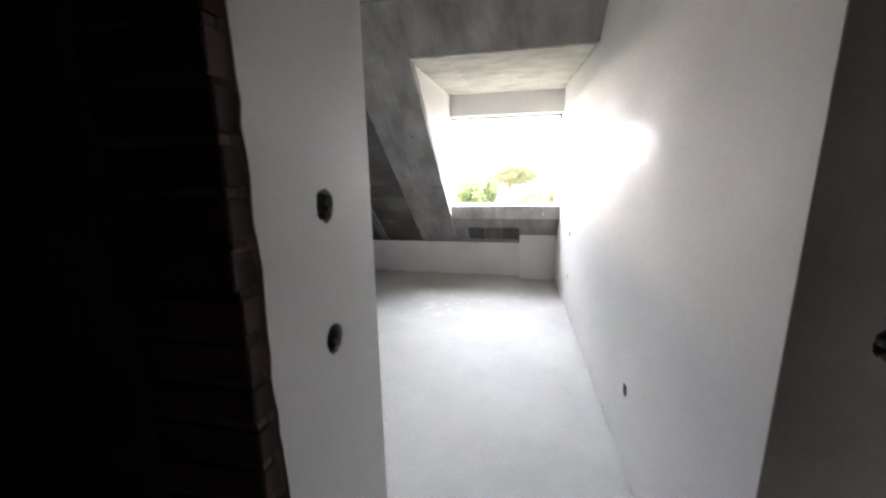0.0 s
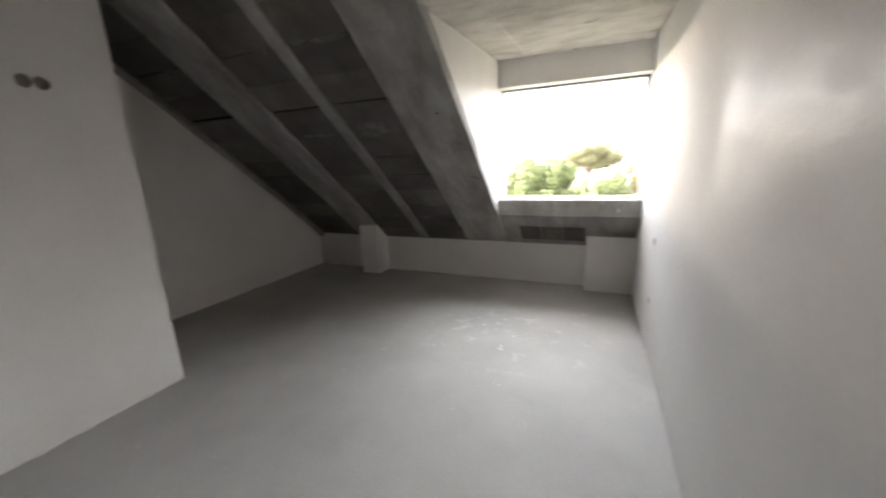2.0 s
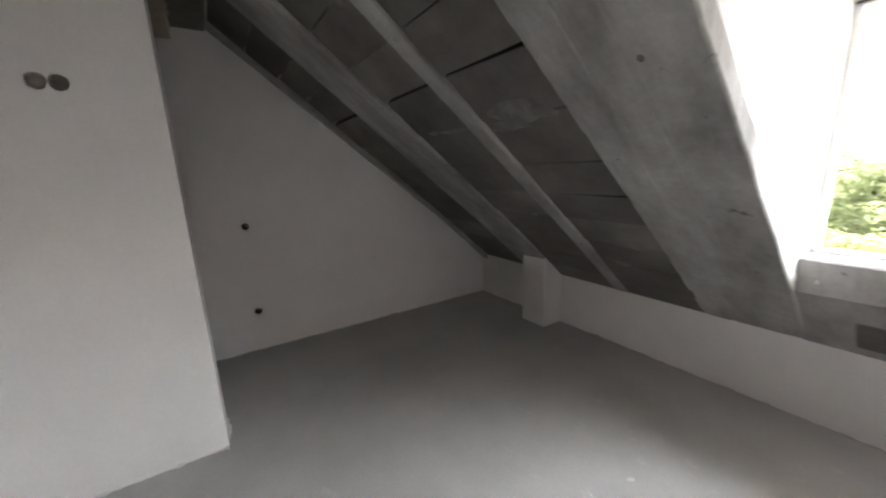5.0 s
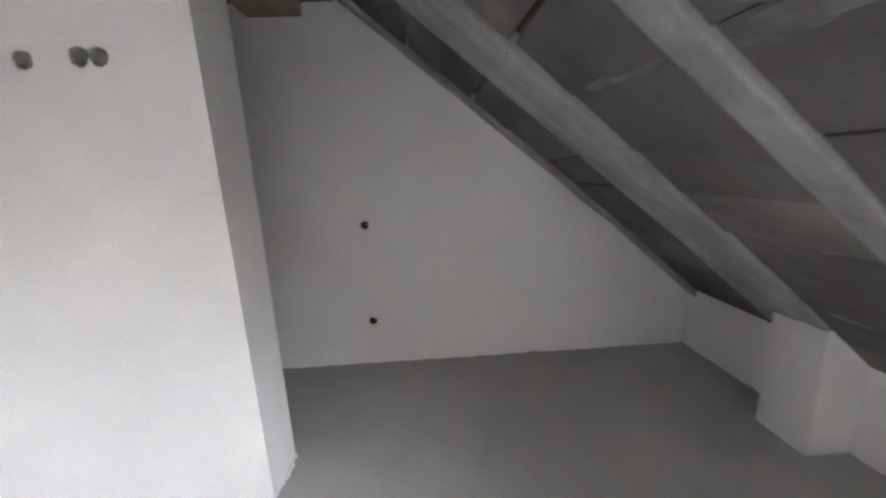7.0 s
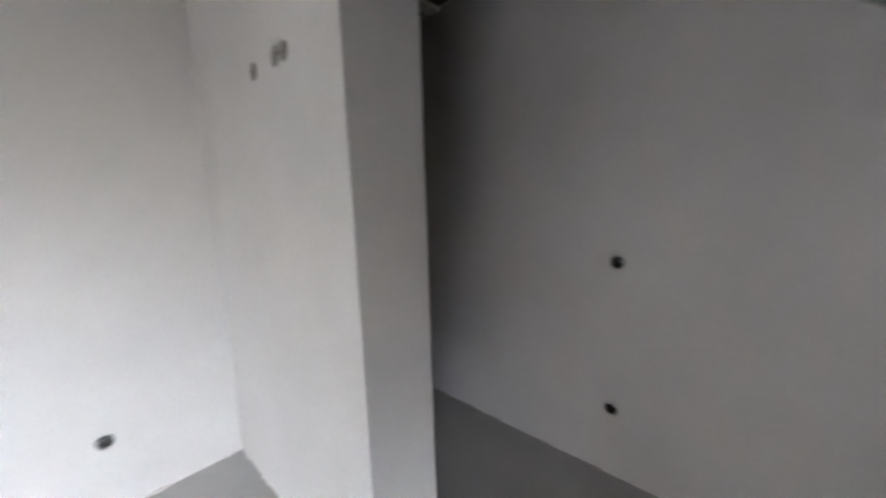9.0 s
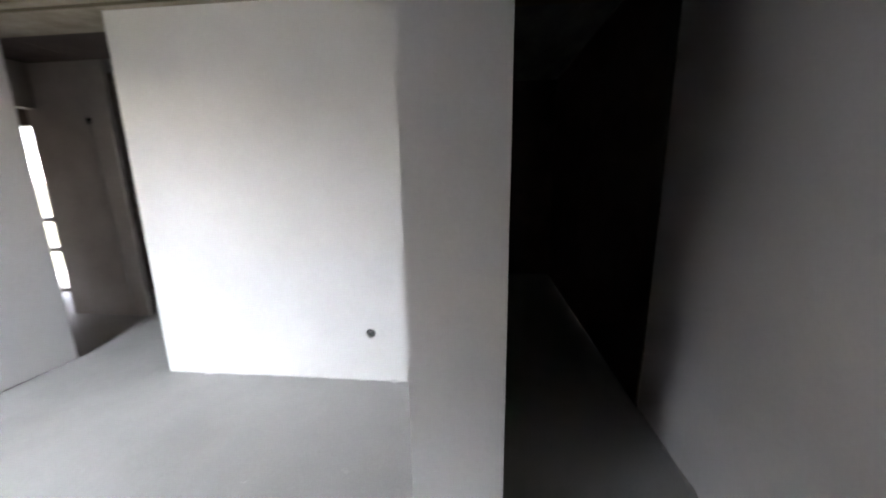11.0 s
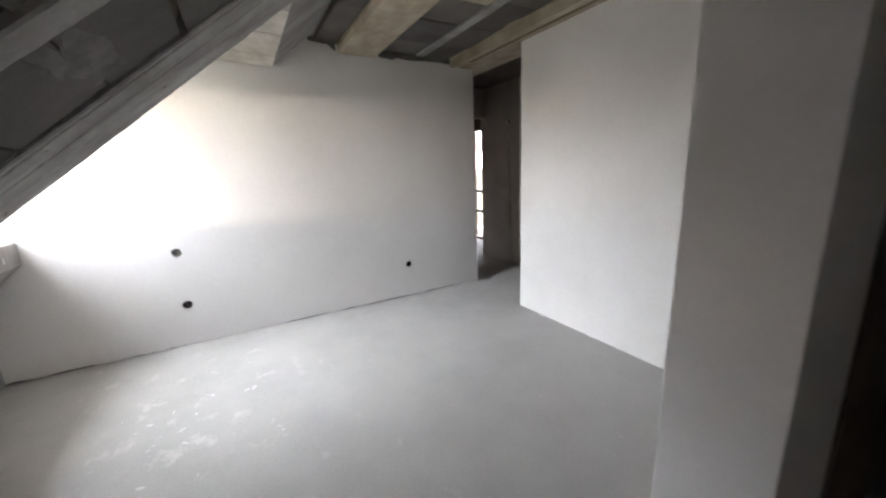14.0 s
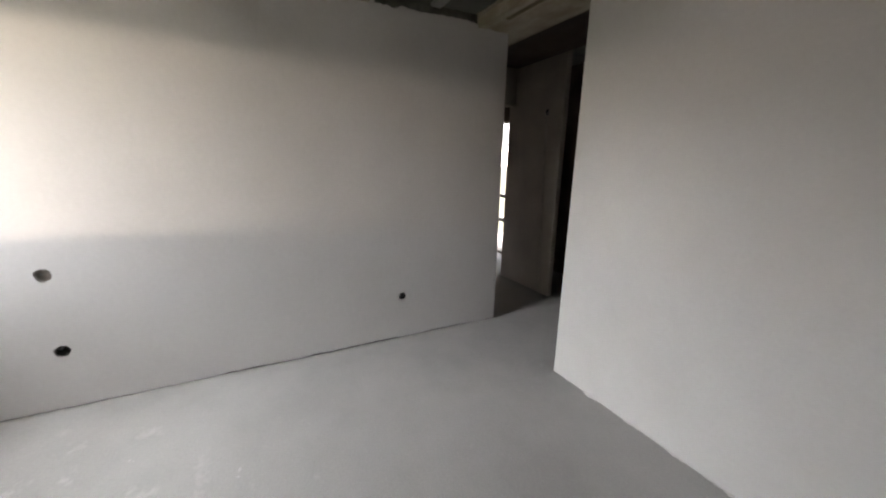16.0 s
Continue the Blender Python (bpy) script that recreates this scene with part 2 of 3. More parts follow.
def leaf_material(name, a, b, c):
    m, n, l, p = material(name)
    g = n.new("ShaderNodeNewGeometry")
    r = ramp_node(n, l, g.outputs["Random Per Island"], ((0.0, a), (0.5, b), (1.0, c)))
    l.new(r.outputs[0], p.inputs["Base Color"])
    p.inputs["Roughness"].default_value = 0.75
    p.inputs["Specular IOR Level"].default_value = 0.15
    return m


LEAF = leaf_material("green_leaves", (0.085, 0.115, 0.045), (0.13, 0.165, 0.070), (0.18, 0.21, 0.11))
LEAF_PINE = leaf_material("pine_needles", (0.14, 0.15, 0.075), (0.19, 0.195, 0.11), (0.24, 0.24, 0.15))
LEAF_YELLOW = leaf_material("yellow_leaves", (0.17, 0.19, 0.075), (0.22, 0.235, 0.10), (0.26, 0.27, 0.14))


# ---- mesh helpers ----
def link(name, bm, mat, parent=None, label="", smooth=False):
    me = bpy.data.meshes.new(name)
    bmesh.ops.recalc_face_normals(bm, faces=bm.faces)
    if smooth:
        for f in bm.faces:
            f.smooth = True
    bm.to_mesh(me)
    bm.free()
    for m in mat if isinstance(mat, (list, tuple)) else (mat,):
        me.materials.append(m)
    ob = new(name, me)
    if parent:
        ob.parent = parent
    if label:
        tagged(ob, label)
    return ob


def part(name, bm, mat, parent, label="", smooth=False):
    return link(name, bm, mat, parent, label, smooth)


def thing(name, label, category, group=""):
    return tagged(new(name), label, category, group)


def box(bm, x0, x1, y0, y1, z0, z1, mi=0):
    v = [bm.verts.new((x, y, z)) for x in (x0, x1) for y in (y0, y1) for z in (z0, z1)]
    fs = [bm.faces.new([v[i] for i in q]) for q in ((0, 1, 3, 2), (4, 6, 7, 5), (0, 4, 5, 1), (2, 3, 7, 6), (0, 2, 6, 4), (1, 5, 7, 3))]
    for f in fs:
        f.material_index = mi
    return v


def one_box(*a):
    bm = bmesh.new()
    box(bm, *a)
    return bm


def prism(bm, pts, x0, x1, mi=0):
    """A polygon in y, z pushed along x."""
    a = [bm.verts.new((x0, y, z)) for y, z in pts]
    b = [bm.verts.new((x1, y, z)) for y, z in pts]
    fs = [bm.faces.new(a), bm.faces.new(b[::-1])]
    for i in range(len(pts)):
        j = (i + 1) % len(pts)
        fs.append(bm.faces.new((a[i], b[i], b[j], a[j])))
    for f in fs:
        f.material_index = mi


def bevel(bm, width, seg=2):
    bmesh.ops.bevel(bm, geom=bm.edges[:], offset=width, segments=seg, affect="EDGES", profile=0.6)
    return bm


def ragged_hole(centre, axis, r, seed, depth=0.055):
    """A cutter for a roughly chiselled round recess."""
    rnd = random.Random(seed)
    bm = bmesh.new()
    rings = [[], []]
    k = 22
    rad = [r * rnd.uniform(0.93, 1.10) for _ in range(k)]
    for side, off in enumerate((-depth, 0.03)):
        for i in range(k):
            a = 2 * math.pi * i / k
            u, w = rad[i] * math.cos(a), rad[i] * math.sin(a)
            q = (off, u, w) if axis == "x" else (u, off, w)
            rings[side].append(bm.verts.new(Vector(centre) + Vector(q)))
    bm.faces.new(rings[0])
    bm.faces.new(rings[1][::-1])
    for i in range(k):
        j = (i + 1) % k
        bm.faces.new((rings[0][i], rings[0][j], rings[1][j], rings[1][i]))
    return bm


def carve(ob, holes):
    """Cuts the recesses into a wall and bakes the result into its mesh."""
    cutters = []
    for i, (c, axis, r, sign) in enumerate(holes):
        bm = ragged_hole((0, 0, 0), axis, r, i + 11)
        if sign < 0:
            bmesh.ops.scale(bm, vec=(-1, 1, 1) if axis == "x" else (1, -1, 1), verts=bm.verts)
        bmesh.ops.translate(bm, vec=c, verts=bm.verts)
        cut = link("cutter", bm, CUP)
        cutters.append(cut)
        md = ob.modifiers.new("cut", "BOOLEAN")
        md.operation, md.object, md.solver = "DIFFERENCE", cut, "EXACT"
    dg = bpy.context.evaluated_depsgraph_get()
    me = bpy.data.meshes.new_from_object(ob.evaluated_get(dg))
    ob.modifiers.clear()
    ob.data = me
    for cut in cutters:
        bpy.data.objects.remove(cut)


def wall_box(c, axis, sign, r, label, seed=0, filled=False, inside=None):
    """The empty round box left in a recess: cup, rim of mortar and a stub of conduit. sign: the way the wall faces."""
    rnd = random.Random(seed)
    t = thing("socket_box", label, "socket box", "empty wall boxes")
    k = 20
    cup = bmesh.new()
    rows = []
    for rr, d in ((r * 0.97, -0.010), (r * 0.90, -0.012), (r * 0.86, -0.032 if filled else -0.048), (0.001, -0.024 if filled else -0.050)):
        rows.append([cup.verts.new((d, rr * math.cos(2 * math.pi * i / k), rr * math.sin(2 * math.pi * i / k))) for i in range(k)])
    for a, b in zip(rows, rows[1:]):
        for i in range(k):
            j = (i + 1) % k
            cup.faces.new((a[i], a[j], b[j], b[i]))
    rim = bmesh.new()
    rad = [rnd.uniform(0.82, 1.0) * r for _ in range(k)]
    a = [rim.verts.new((-0.004, r * 0.985 * math.cos(2 * math.pi * i / k), r * 0.985 * math.sin(2 * math.pi * i / k))) for i in range(k)]
    b = [rim.verts.new((-0.016, rad[i] * math.cos(2 * math.pi * i / k), rad[i] * math.sin(2 * math.pi * i / k))) for i in range(k)]
    for i in range(k):
        j = (i + 1) % k
        rim.faces.new((a[i], a[j], b[j], b[i]))
    pipe = bmesh.new()
    ang = rnd.uniform(0, 6.28)
    bmesh.ops.create_cone(pipe, cap_ends=True, segments=12, radius1=0.009, radius2=0.009, depth=0.022,
                          matrix=Matrix.Translation((-0.036, r * 0.45 * math.cos(ang), r * 0.45 * math.sin(ang))) @ Matrix.Rotation(radians(90), 4, "Y"))
    for nm, bm, mt in (("cup", cup, DIM_GREY if filled else inside or CUP), ("mortar_rim", rim, MORTAR), ("conduit", pipe, CONDUIT)):
        part(nm, bm, mt, t, smooth=nm != "conduit")
    turn = {("x", 1): 0, ("x", -1): 180, ("y", 1): 90, ("y", -1): -90}[(axis, sign)]
    t.matrix_world = Matrix.Translation(c) @ Matrix.Rotation(radians(turn), 4, "Z")
    return t


# ---- structure ----
GX = -4.354   # gable wall face
AX, AX2, AY = -3.138, -3.424, 2.635   # partition faces and free end
BY = 1.281    # back wall face
CX = -0.952   # passage wall face
LY = 1.165    # end of the long wall
KY = 5.535    # knee wall face
TOP = 2.66
CHX = -1.412  # dormer cheek face
SB = 0.81     # fall of the roof slope


def slope_z(y):
    return 2.235 - SB * (y - 3.40)


def structure(ob, label=""):
    return tagged(ob, label, "", "", "structure")


def subdivided_box(x0, x1, y0, y1, z0, z1, axis, step, low, seed, top=None):
    """A wall box whose foot is uneven: low is the most that its lower edge lifts off the floor."""
    rnd = random.Random(seed)
    bm = bmesh.new()
    a0, a1 = (x0, x1) if axis == "x" else (y0, y1)
    k = max(2, int((a1 - a0) / step))
    prev, level = None, low * 0.5
    for i in range(k + 1):
        p = a0 + (a1 - a0) * i / k
        level = min(low, max(0.0, level + rnd.uniform(-0.35, 0.35) * low))
        zt = top(p) if top else z1
        if axis == "x":
            ring = [(p, y0, z0 + level), (p, y1, z0 + level), (p, y1, zt), (p, y0, zt)]
        else:
            ring = [(x0, p, z0 + level), (x1, p, z0 + level), (x1, p, zt), (x0, p, zt)]
        vs = [bm.verts.new(q) for q in ring]
        if prev:
            for s in range(4):
                bm.faces.new((prev[s], prev[(s + 1) % 4], vs[(s + 1) % 4], vs[s]))
        else:
            bm.faces.new(vs)
        prev = vs
    bm.faces.new(prev[::-1])
    return bm


# floor
fl = bmesh.new()
bmesh.ops.create_grid(fl, x_segments=60, y_segments=60, size=1.0)
for v in fl.verts:
    x, y = -0.45 + v.co.x * 4.15, 1.95 + v.co.y * 3.75
    v.co = (x, y, 0.004 * noise.noise((x * 0.8, y * 0.8, 3.1)))
floor = structure(link("floor", fl, SCREED, smooth=True), "bare grey cement screed floor with pale plaster splashes")
slab = structure(link("floor_slab", one_box(-4.6, 3.7, -1.8, 5.7, -0.25, -0.012), CONCRETE), "concrete floor slab under the screed")

HOLES = {
    "long": [((0, 4.220, 0.834), "x", 0.037, -1), ((0, 4.218, 0.369), "x", 0.037, -1), ((0, 2.109, 0.381), "x", 0.033, -1)],
    "gable": [((GX, 2.968, 1.129), "x", 0.031, 1), ((GX, 2.969, 0.367), "x", 0.031, 1)],
    "part": [((AX, 2.227, 1.953), "x", 0.034, 1), ((AX, 2.294, 1.951), "x", 0.034, 1), ((AX, 2.036, 1.946), "x", 0.034, 1)],
    "back": [((-2.580, BY, 0.368), "y", 0.035, 1)],
    "stub": [((CX, 1.036, 1.391), "x", 0.035, 1), ((CX, 1.033, 1.092), "x", 0.035, 1)],
    "end": [((0.182, LY, 1.104), "y", 0.036, -1)],
    "corr": [((0.477, 0.26, 2.03), "y", 0.036, 1)],
}

# long wall, with its foot just off the floor over a recessed core
def long_top(y):
    """The plaster stops unevenly below the ceiling blocks."""
    w = 0.030 * noise.noise((y * 5.0, 1.3, 0.0)) + 0.016 * noise.noise((y * 17.0, 4.1, 0.0)) + 0.007 * noise.noise((y * 43.0, 7.1, 0.0))
    if y < 1.46:
        return 2.53
    if y < 2.30:
        return 2.545 + w
    if 2.70 < y < 2.97:
        return 2.61 + w - 0.06 * max(0.0, (2.78 - y) / 0.08)
    return 2.72


wl = structure(link("wall_long", subdivided_box(0.0, 0.15, LY, 5.60, 0.004, 2.72, "y", 0.02, 0.012, 3, long_top), SMOOTH), "long white trowelled plaster wall beside the window")
carve(wl, HOLES["long"])
structure(link("wall_long_core", one_box(0.02, 0.13, LY + 0.05, 5.6, -0.01, 0.03), DARKWALL))
structure(link("wall_long_crown", one_box(0.018, 0.14, LY + 0.02, 3.4, 2.50, 2.70), SMEAR), "rough dark mortar above the plaster edge")
# the end wall's grey-brown stands in for the corridor's lack of light
we = structure(link("wall_corridor_end", subdivided_box(0.001, 1.022, LY - 0.004, LY + 0.15, 0.0, 2.72, "x", 0.04, 0.008, 5), DIM_GREY), "corridor wall coloured grey-brown for shade, with an empty box")
carve(we, HOLES["end"])

wg = structure(link("wall_gable", subdivided_box(GX - 0.2, GX, -1.6, 5.7, 0.0, 2.72, "y", 0.04, 0.006, 6), PLASTER), "white plastered gable wall under the roof slope")
carve(wg, HOLES["gable"])
wa = structure(link("wall_partition", subdivided_box(AX2, AX, BY - 0.15, AY, 0.0, 2.72, "y", 0.03, 0.010, 7), PLASTER), "free-ended white plastered partition wall")
carve(wa, HOLES["part"])
wb = structure(link("wall_back", subdivided_box(AX, -1.20, BY - 0.15, BY, 0.0, 2.72, "x", 0.03, 0.008, 8), PLASTER), "white plastered back wall of the attic room")
carve(wb, HOLES["back"])
sw = bmesh.new()
prev = None
for i in range(76):
    z = 2.72 * i / 75
    e = 0.822 + 0.012 * noise.noise((z * 2.6, 0.2, 0.0)) + 0.011 * abs(noise.noise((z * 6.0, 5.2, 0.0))) + 0.006 * noise.noise((z * 14.0, 0.9, 0.0)) + 0.004 * noise.noise((z * 40.0, 2.9, 0.0))
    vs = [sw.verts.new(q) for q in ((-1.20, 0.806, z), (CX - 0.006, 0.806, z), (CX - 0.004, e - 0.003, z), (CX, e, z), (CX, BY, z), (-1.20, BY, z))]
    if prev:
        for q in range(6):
            # the recessed edge beside the bricks gets the darkened render for shade
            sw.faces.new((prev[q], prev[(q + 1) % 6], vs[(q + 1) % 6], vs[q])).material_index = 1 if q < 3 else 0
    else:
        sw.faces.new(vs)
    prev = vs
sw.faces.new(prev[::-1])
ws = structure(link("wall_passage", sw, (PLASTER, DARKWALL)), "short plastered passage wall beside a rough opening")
carve(ws, HOLES["stub"])
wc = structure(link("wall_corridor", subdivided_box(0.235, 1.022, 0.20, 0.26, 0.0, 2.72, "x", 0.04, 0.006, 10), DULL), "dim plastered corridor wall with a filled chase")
carve(wc, HOLES["corr"])

structure(link("wall_knee", subdivided_box(GX, 0.0, KY, KY + 0.15, 0.0, 0.62, "x", 0.035, 0.008, 12), PLASTER), "low white plastered knee wall")
for nm, x0, x1, y0, zt in (("pillar_knee", -3.426, -3.142, 5.297, 0.70), ("pillar_corner", -0.491, -0.001, 5.390, 0.70)):
    bm = bmesh.new()
    box(bm, x0, x1, y0, KY + 0.1, 0.0, zt)
    bevel(bm, 0.006)
    structure(link(nm, bm, PLASTER), "plastered concrete pillar stub under the roof slope")

# closing walls of the dark spaces and the lit side room, coloured dark for shade
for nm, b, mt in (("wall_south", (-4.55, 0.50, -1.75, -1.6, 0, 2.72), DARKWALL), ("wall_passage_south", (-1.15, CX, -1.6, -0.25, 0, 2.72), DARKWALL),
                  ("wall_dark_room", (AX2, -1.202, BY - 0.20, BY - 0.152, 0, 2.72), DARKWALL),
                  # two thin sheets darken the niche; the one on the gable paints its shade
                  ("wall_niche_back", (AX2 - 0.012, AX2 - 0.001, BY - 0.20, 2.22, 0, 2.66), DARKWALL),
                  ("wall_niche_gable_shade", (GX + 0.001, GX + 0.010, -1.6, 1.45, 0, 2.66), DARKWALL),
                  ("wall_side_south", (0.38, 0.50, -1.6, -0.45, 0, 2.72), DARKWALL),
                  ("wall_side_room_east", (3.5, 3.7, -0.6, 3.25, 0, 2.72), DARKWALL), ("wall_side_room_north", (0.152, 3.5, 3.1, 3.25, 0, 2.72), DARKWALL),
                  ("wall_side_room_low", (0.502, 3.5, -0.60, -0.45, 0, 0.04), DIM_GREY), ("wall_side_room_high", (0.502, 3.5, -0.60, -0.45, 2.12, 2.72), DARKWALL),
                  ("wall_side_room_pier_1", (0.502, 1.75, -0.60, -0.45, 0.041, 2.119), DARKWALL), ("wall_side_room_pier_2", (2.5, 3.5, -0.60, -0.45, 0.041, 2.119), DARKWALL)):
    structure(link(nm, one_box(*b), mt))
side_window = structure(new("window_2"), "bright side room window with two grey rails")
for z in (0.53, 0.93):
    part("rail", bevel(one_box(1.751, 2.499, -0.55, -0.50, z, z + 0.06), 0.004), ALU, side_window)
# panel under the corridor ceiling, coloured dark to stand in for shade
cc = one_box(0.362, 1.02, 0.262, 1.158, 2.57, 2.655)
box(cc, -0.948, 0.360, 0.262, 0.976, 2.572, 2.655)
structure(link("ceiling_corridor", cc, DARKWALL), "corridor ceiling panel coloured dark for lack of light")
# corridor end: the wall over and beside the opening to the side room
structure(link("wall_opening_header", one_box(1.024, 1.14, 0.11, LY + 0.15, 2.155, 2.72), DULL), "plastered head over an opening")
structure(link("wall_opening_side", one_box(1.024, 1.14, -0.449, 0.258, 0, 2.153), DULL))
structure(link("wall_opening_far", one_box(1.024, 1.14, LY + 0.152, 3.098, 0, 2.72), DARKWALL))
bm = bmesh.new()
prev = None
for i in range(60):
    z = 2.0 * i / 59
    x, a = 0.388 + 0.043 * z + 0.004 * noise.noise((z * 6, 3.3, 0)), 0.010 + 0.004 * noise.noise((z * 11, 1.1, 0))
    vs = [bm.verts.new(q) for q in ((x - a, 0.259, z), (x - a * 0.6, 0.265, z), (x + a * 0.6, 0.265, z), (x + a, 0.259, z))]
    if prev:
        for q in range(3):
            bm.faces.new((prev[q], prev[q + 1], vs[q + 1], vs[q]))
    prev = vs
structure(link("trim_chase", bm, MORTAR), "rough mortar filled cable chase")

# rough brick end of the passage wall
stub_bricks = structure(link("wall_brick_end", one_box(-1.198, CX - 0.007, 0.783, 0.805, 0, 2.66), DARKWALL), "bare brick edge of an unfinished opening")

# ceilings
cf = bmesh.new()
box(cf, -4.55, 3.7, -1.75, 2.95, 2.66, 2.85, 0)
rnd = random.Random(5)
# flat part: hollow blocks between ribs that run along the room
for y0, y1 in ((2.69, 2.90), (1.875, 2.33), (1.46, 1.785)):
    x = -4.34
    while x < -0.02:
        w = min(0.50, -0.004 - x)
        dz = rnd.uniform(-0.004, 0.004)
        box(cf, x + 0.003, x + w - 0.003, y0, y1, 2.605 + dz, 2.662, 1)
        x += 0.50
box(cf, -4.345, -0.001, 1.79, 1.87, 2.588, 2.662, 0)
box(cf, -1.36, -1.26, 1.876, 2.329, 2.596, 2.662, 2)
box(cf, -4.345, -0.001, 2.335, 2.685, 2.525, 2.662, 2)
box(cf, -4.345, 0.36, 0.98, 1.455, 2.521, 2.662, 2)
box(cf, -4.344, 0.359, 0.981, 1.332, 2.515, 2.523, 2)
box(cf, -4.344, -0.24, 1.334, 1.386, 2.518, 2.523, 3)
box(cf, -4.344, -0.001, 1.388, 1.458, 2.512, 2.523, 2)
# grout that ran over the blocks beside the beams
for y0, way, wide in ((1.456, 1, 0.055), (1.788, -1, 0.02), (2.333, -1, 0.03), (2.687, 1, 0.03)):
    prev = None
    for i in range(150):
        x = -4.34 + i * 0.029
        w = 0.006 + wide * max(0.0, noise.noise((x * 3.3, y0 * 5, 0.0)) + 0.4 * noise.noise((x * 13, y0 * 5, 2.0)) + 0.25)
        vs = [cf.verts.new(q) for q in ((x, y0 - way * 0.004, 2.592), (x, y0 + way * w * 0.8, 2.594), (x, y0 + way * w, 2.606), (x, y0 - way * 0.004, 2.606))]
        if prev:
            for e in range(4):
                cf.faces.new((prev[e], prev[(e + 1) % 4], vs[(e + 1) % 4], vs[e])).material_index = 2
        prev = vs
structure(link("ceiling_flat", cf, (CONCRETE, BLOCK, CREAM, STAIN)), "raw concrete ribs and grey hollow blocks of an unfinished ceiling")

cs = bmesh.new()


def sloped(bm, x0, x1, y0, y1, up, thick, mi, lift=0.0):
    """A slab piece that lies in the roof slope between two y, its underside raised by up."""
    pts = [(y0, slope_z(y0) + up + lift), (y1, slope_z(y1) + up + lift), (y1, slope_z(y1) + up + thick + lift), (y0, slope_z(y0) + up + thick + lift)]
    prism(bm, pts, x0, x1, mi)


def bed(y):
    """How far the slope sinks into its mortar bed towards the knee wall."""
    return 0.048 * min(1.0, max(0.0, (y - 4.85) / 0.68))


def rib(bm, x0, x1, y0, y1, up, mi, seed, rag=0.007, thick=0.11, wavy=False):
    """A rib in the slope whose edges are uneven where grout ran past the formwork."""
    rr = random.Random(seed)
    k = int((y1 - y0) / 0.022)
    prev = None
    for i in range(k + 1):
        y = y0 + (y1 - y0) * i / k
        ja, jb = (rag * (noise.noise((y * 5.0, seed * 2.3 + e, 0.0)) + 0.8 * noise.noise((y * 19.0, seed * 1.1 + e, 4.0))) for e in (0.0, 7.7))
        a, b, z = x0 + ja, x1 + jb, slope_z(y) + up - 0.5 * bed(y) + rr.uniform(-0.0015, 0.0015)
        if wavy:
            z += 0.014 * noise.noise((y * 2.1, 6.2, 0.0)) - 0.7 * bed(y)
            b += 0.012 * noise.noise((y * 7.0, 8.8, 0.0))
        c = 0.008
        vs = [bm.verts.new(q) for q in ((a, y, z + thick), (a, y, z + c), (a + c, y, z), (b - c, y, z), (b, y, z + c), (b, y, z + thick))]
        if prev:
            for s in range(6):
                bm.faces.new((prev[s], prev[(s + 1) % 6], vs[(s + 1) % 6], vs[s])).material_index = mi
        else:
            bm.faces.new(vs).material_index = mi
        prev = vs
    bm.faces.new(prev[::-1]).material_index = mi


Y0, Y1 = 2.88, 5.72
# dark backing slab so that gaps between blocks read as deep shade
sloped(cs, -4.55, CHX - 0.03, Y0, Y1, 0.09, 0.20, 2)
for n_, (x0, x1, up, rag) in enumerate(((-4.353, -4.262, -0.012, 0.004), (-3.595, -3.145, 0.0, 0.005), (-3.45, -3.28, -0.006, 0.002), (-2.582, -2.460, 0.006, 0.006), (-1.928, CHX + 0.013, 0.014, 0.006), (-1.90, -1.752, 0.008, 0.002), (-1.742, -1.612, 0.0105, 0.002), (-1.604, -1.47, 0.0125, 0.003))):
    rib(cs, x0, x1, Y0, Y1, up, 0, 40 + n_, rag, wavy=n_ == 0)
JOINTS = (2.905, 3.14, 3.354, 3.56, 3.768, 4.02, 4.292, 4.50, 4.71, 4.93, 5.145, 5.36, 5.60, 5.72)
# joints left open: bay, joint, and the gap at the two ends of the block
GAPS = {(0, 2): (0.013, 0.009), (0, 4): (0.021, 0.018), (1, 4): (0.023, 0.018), (2, 4): (0.012, 0.020), (2, 5): (0.004, 0.010), (1, 6): (0.004, 0.003), (2, 6): (0.003, 0.005),
        (2, 7): (0.003, 0.019), (2, 8): (0.004, 0.007), (0, 6): (0.004, 0.012)}
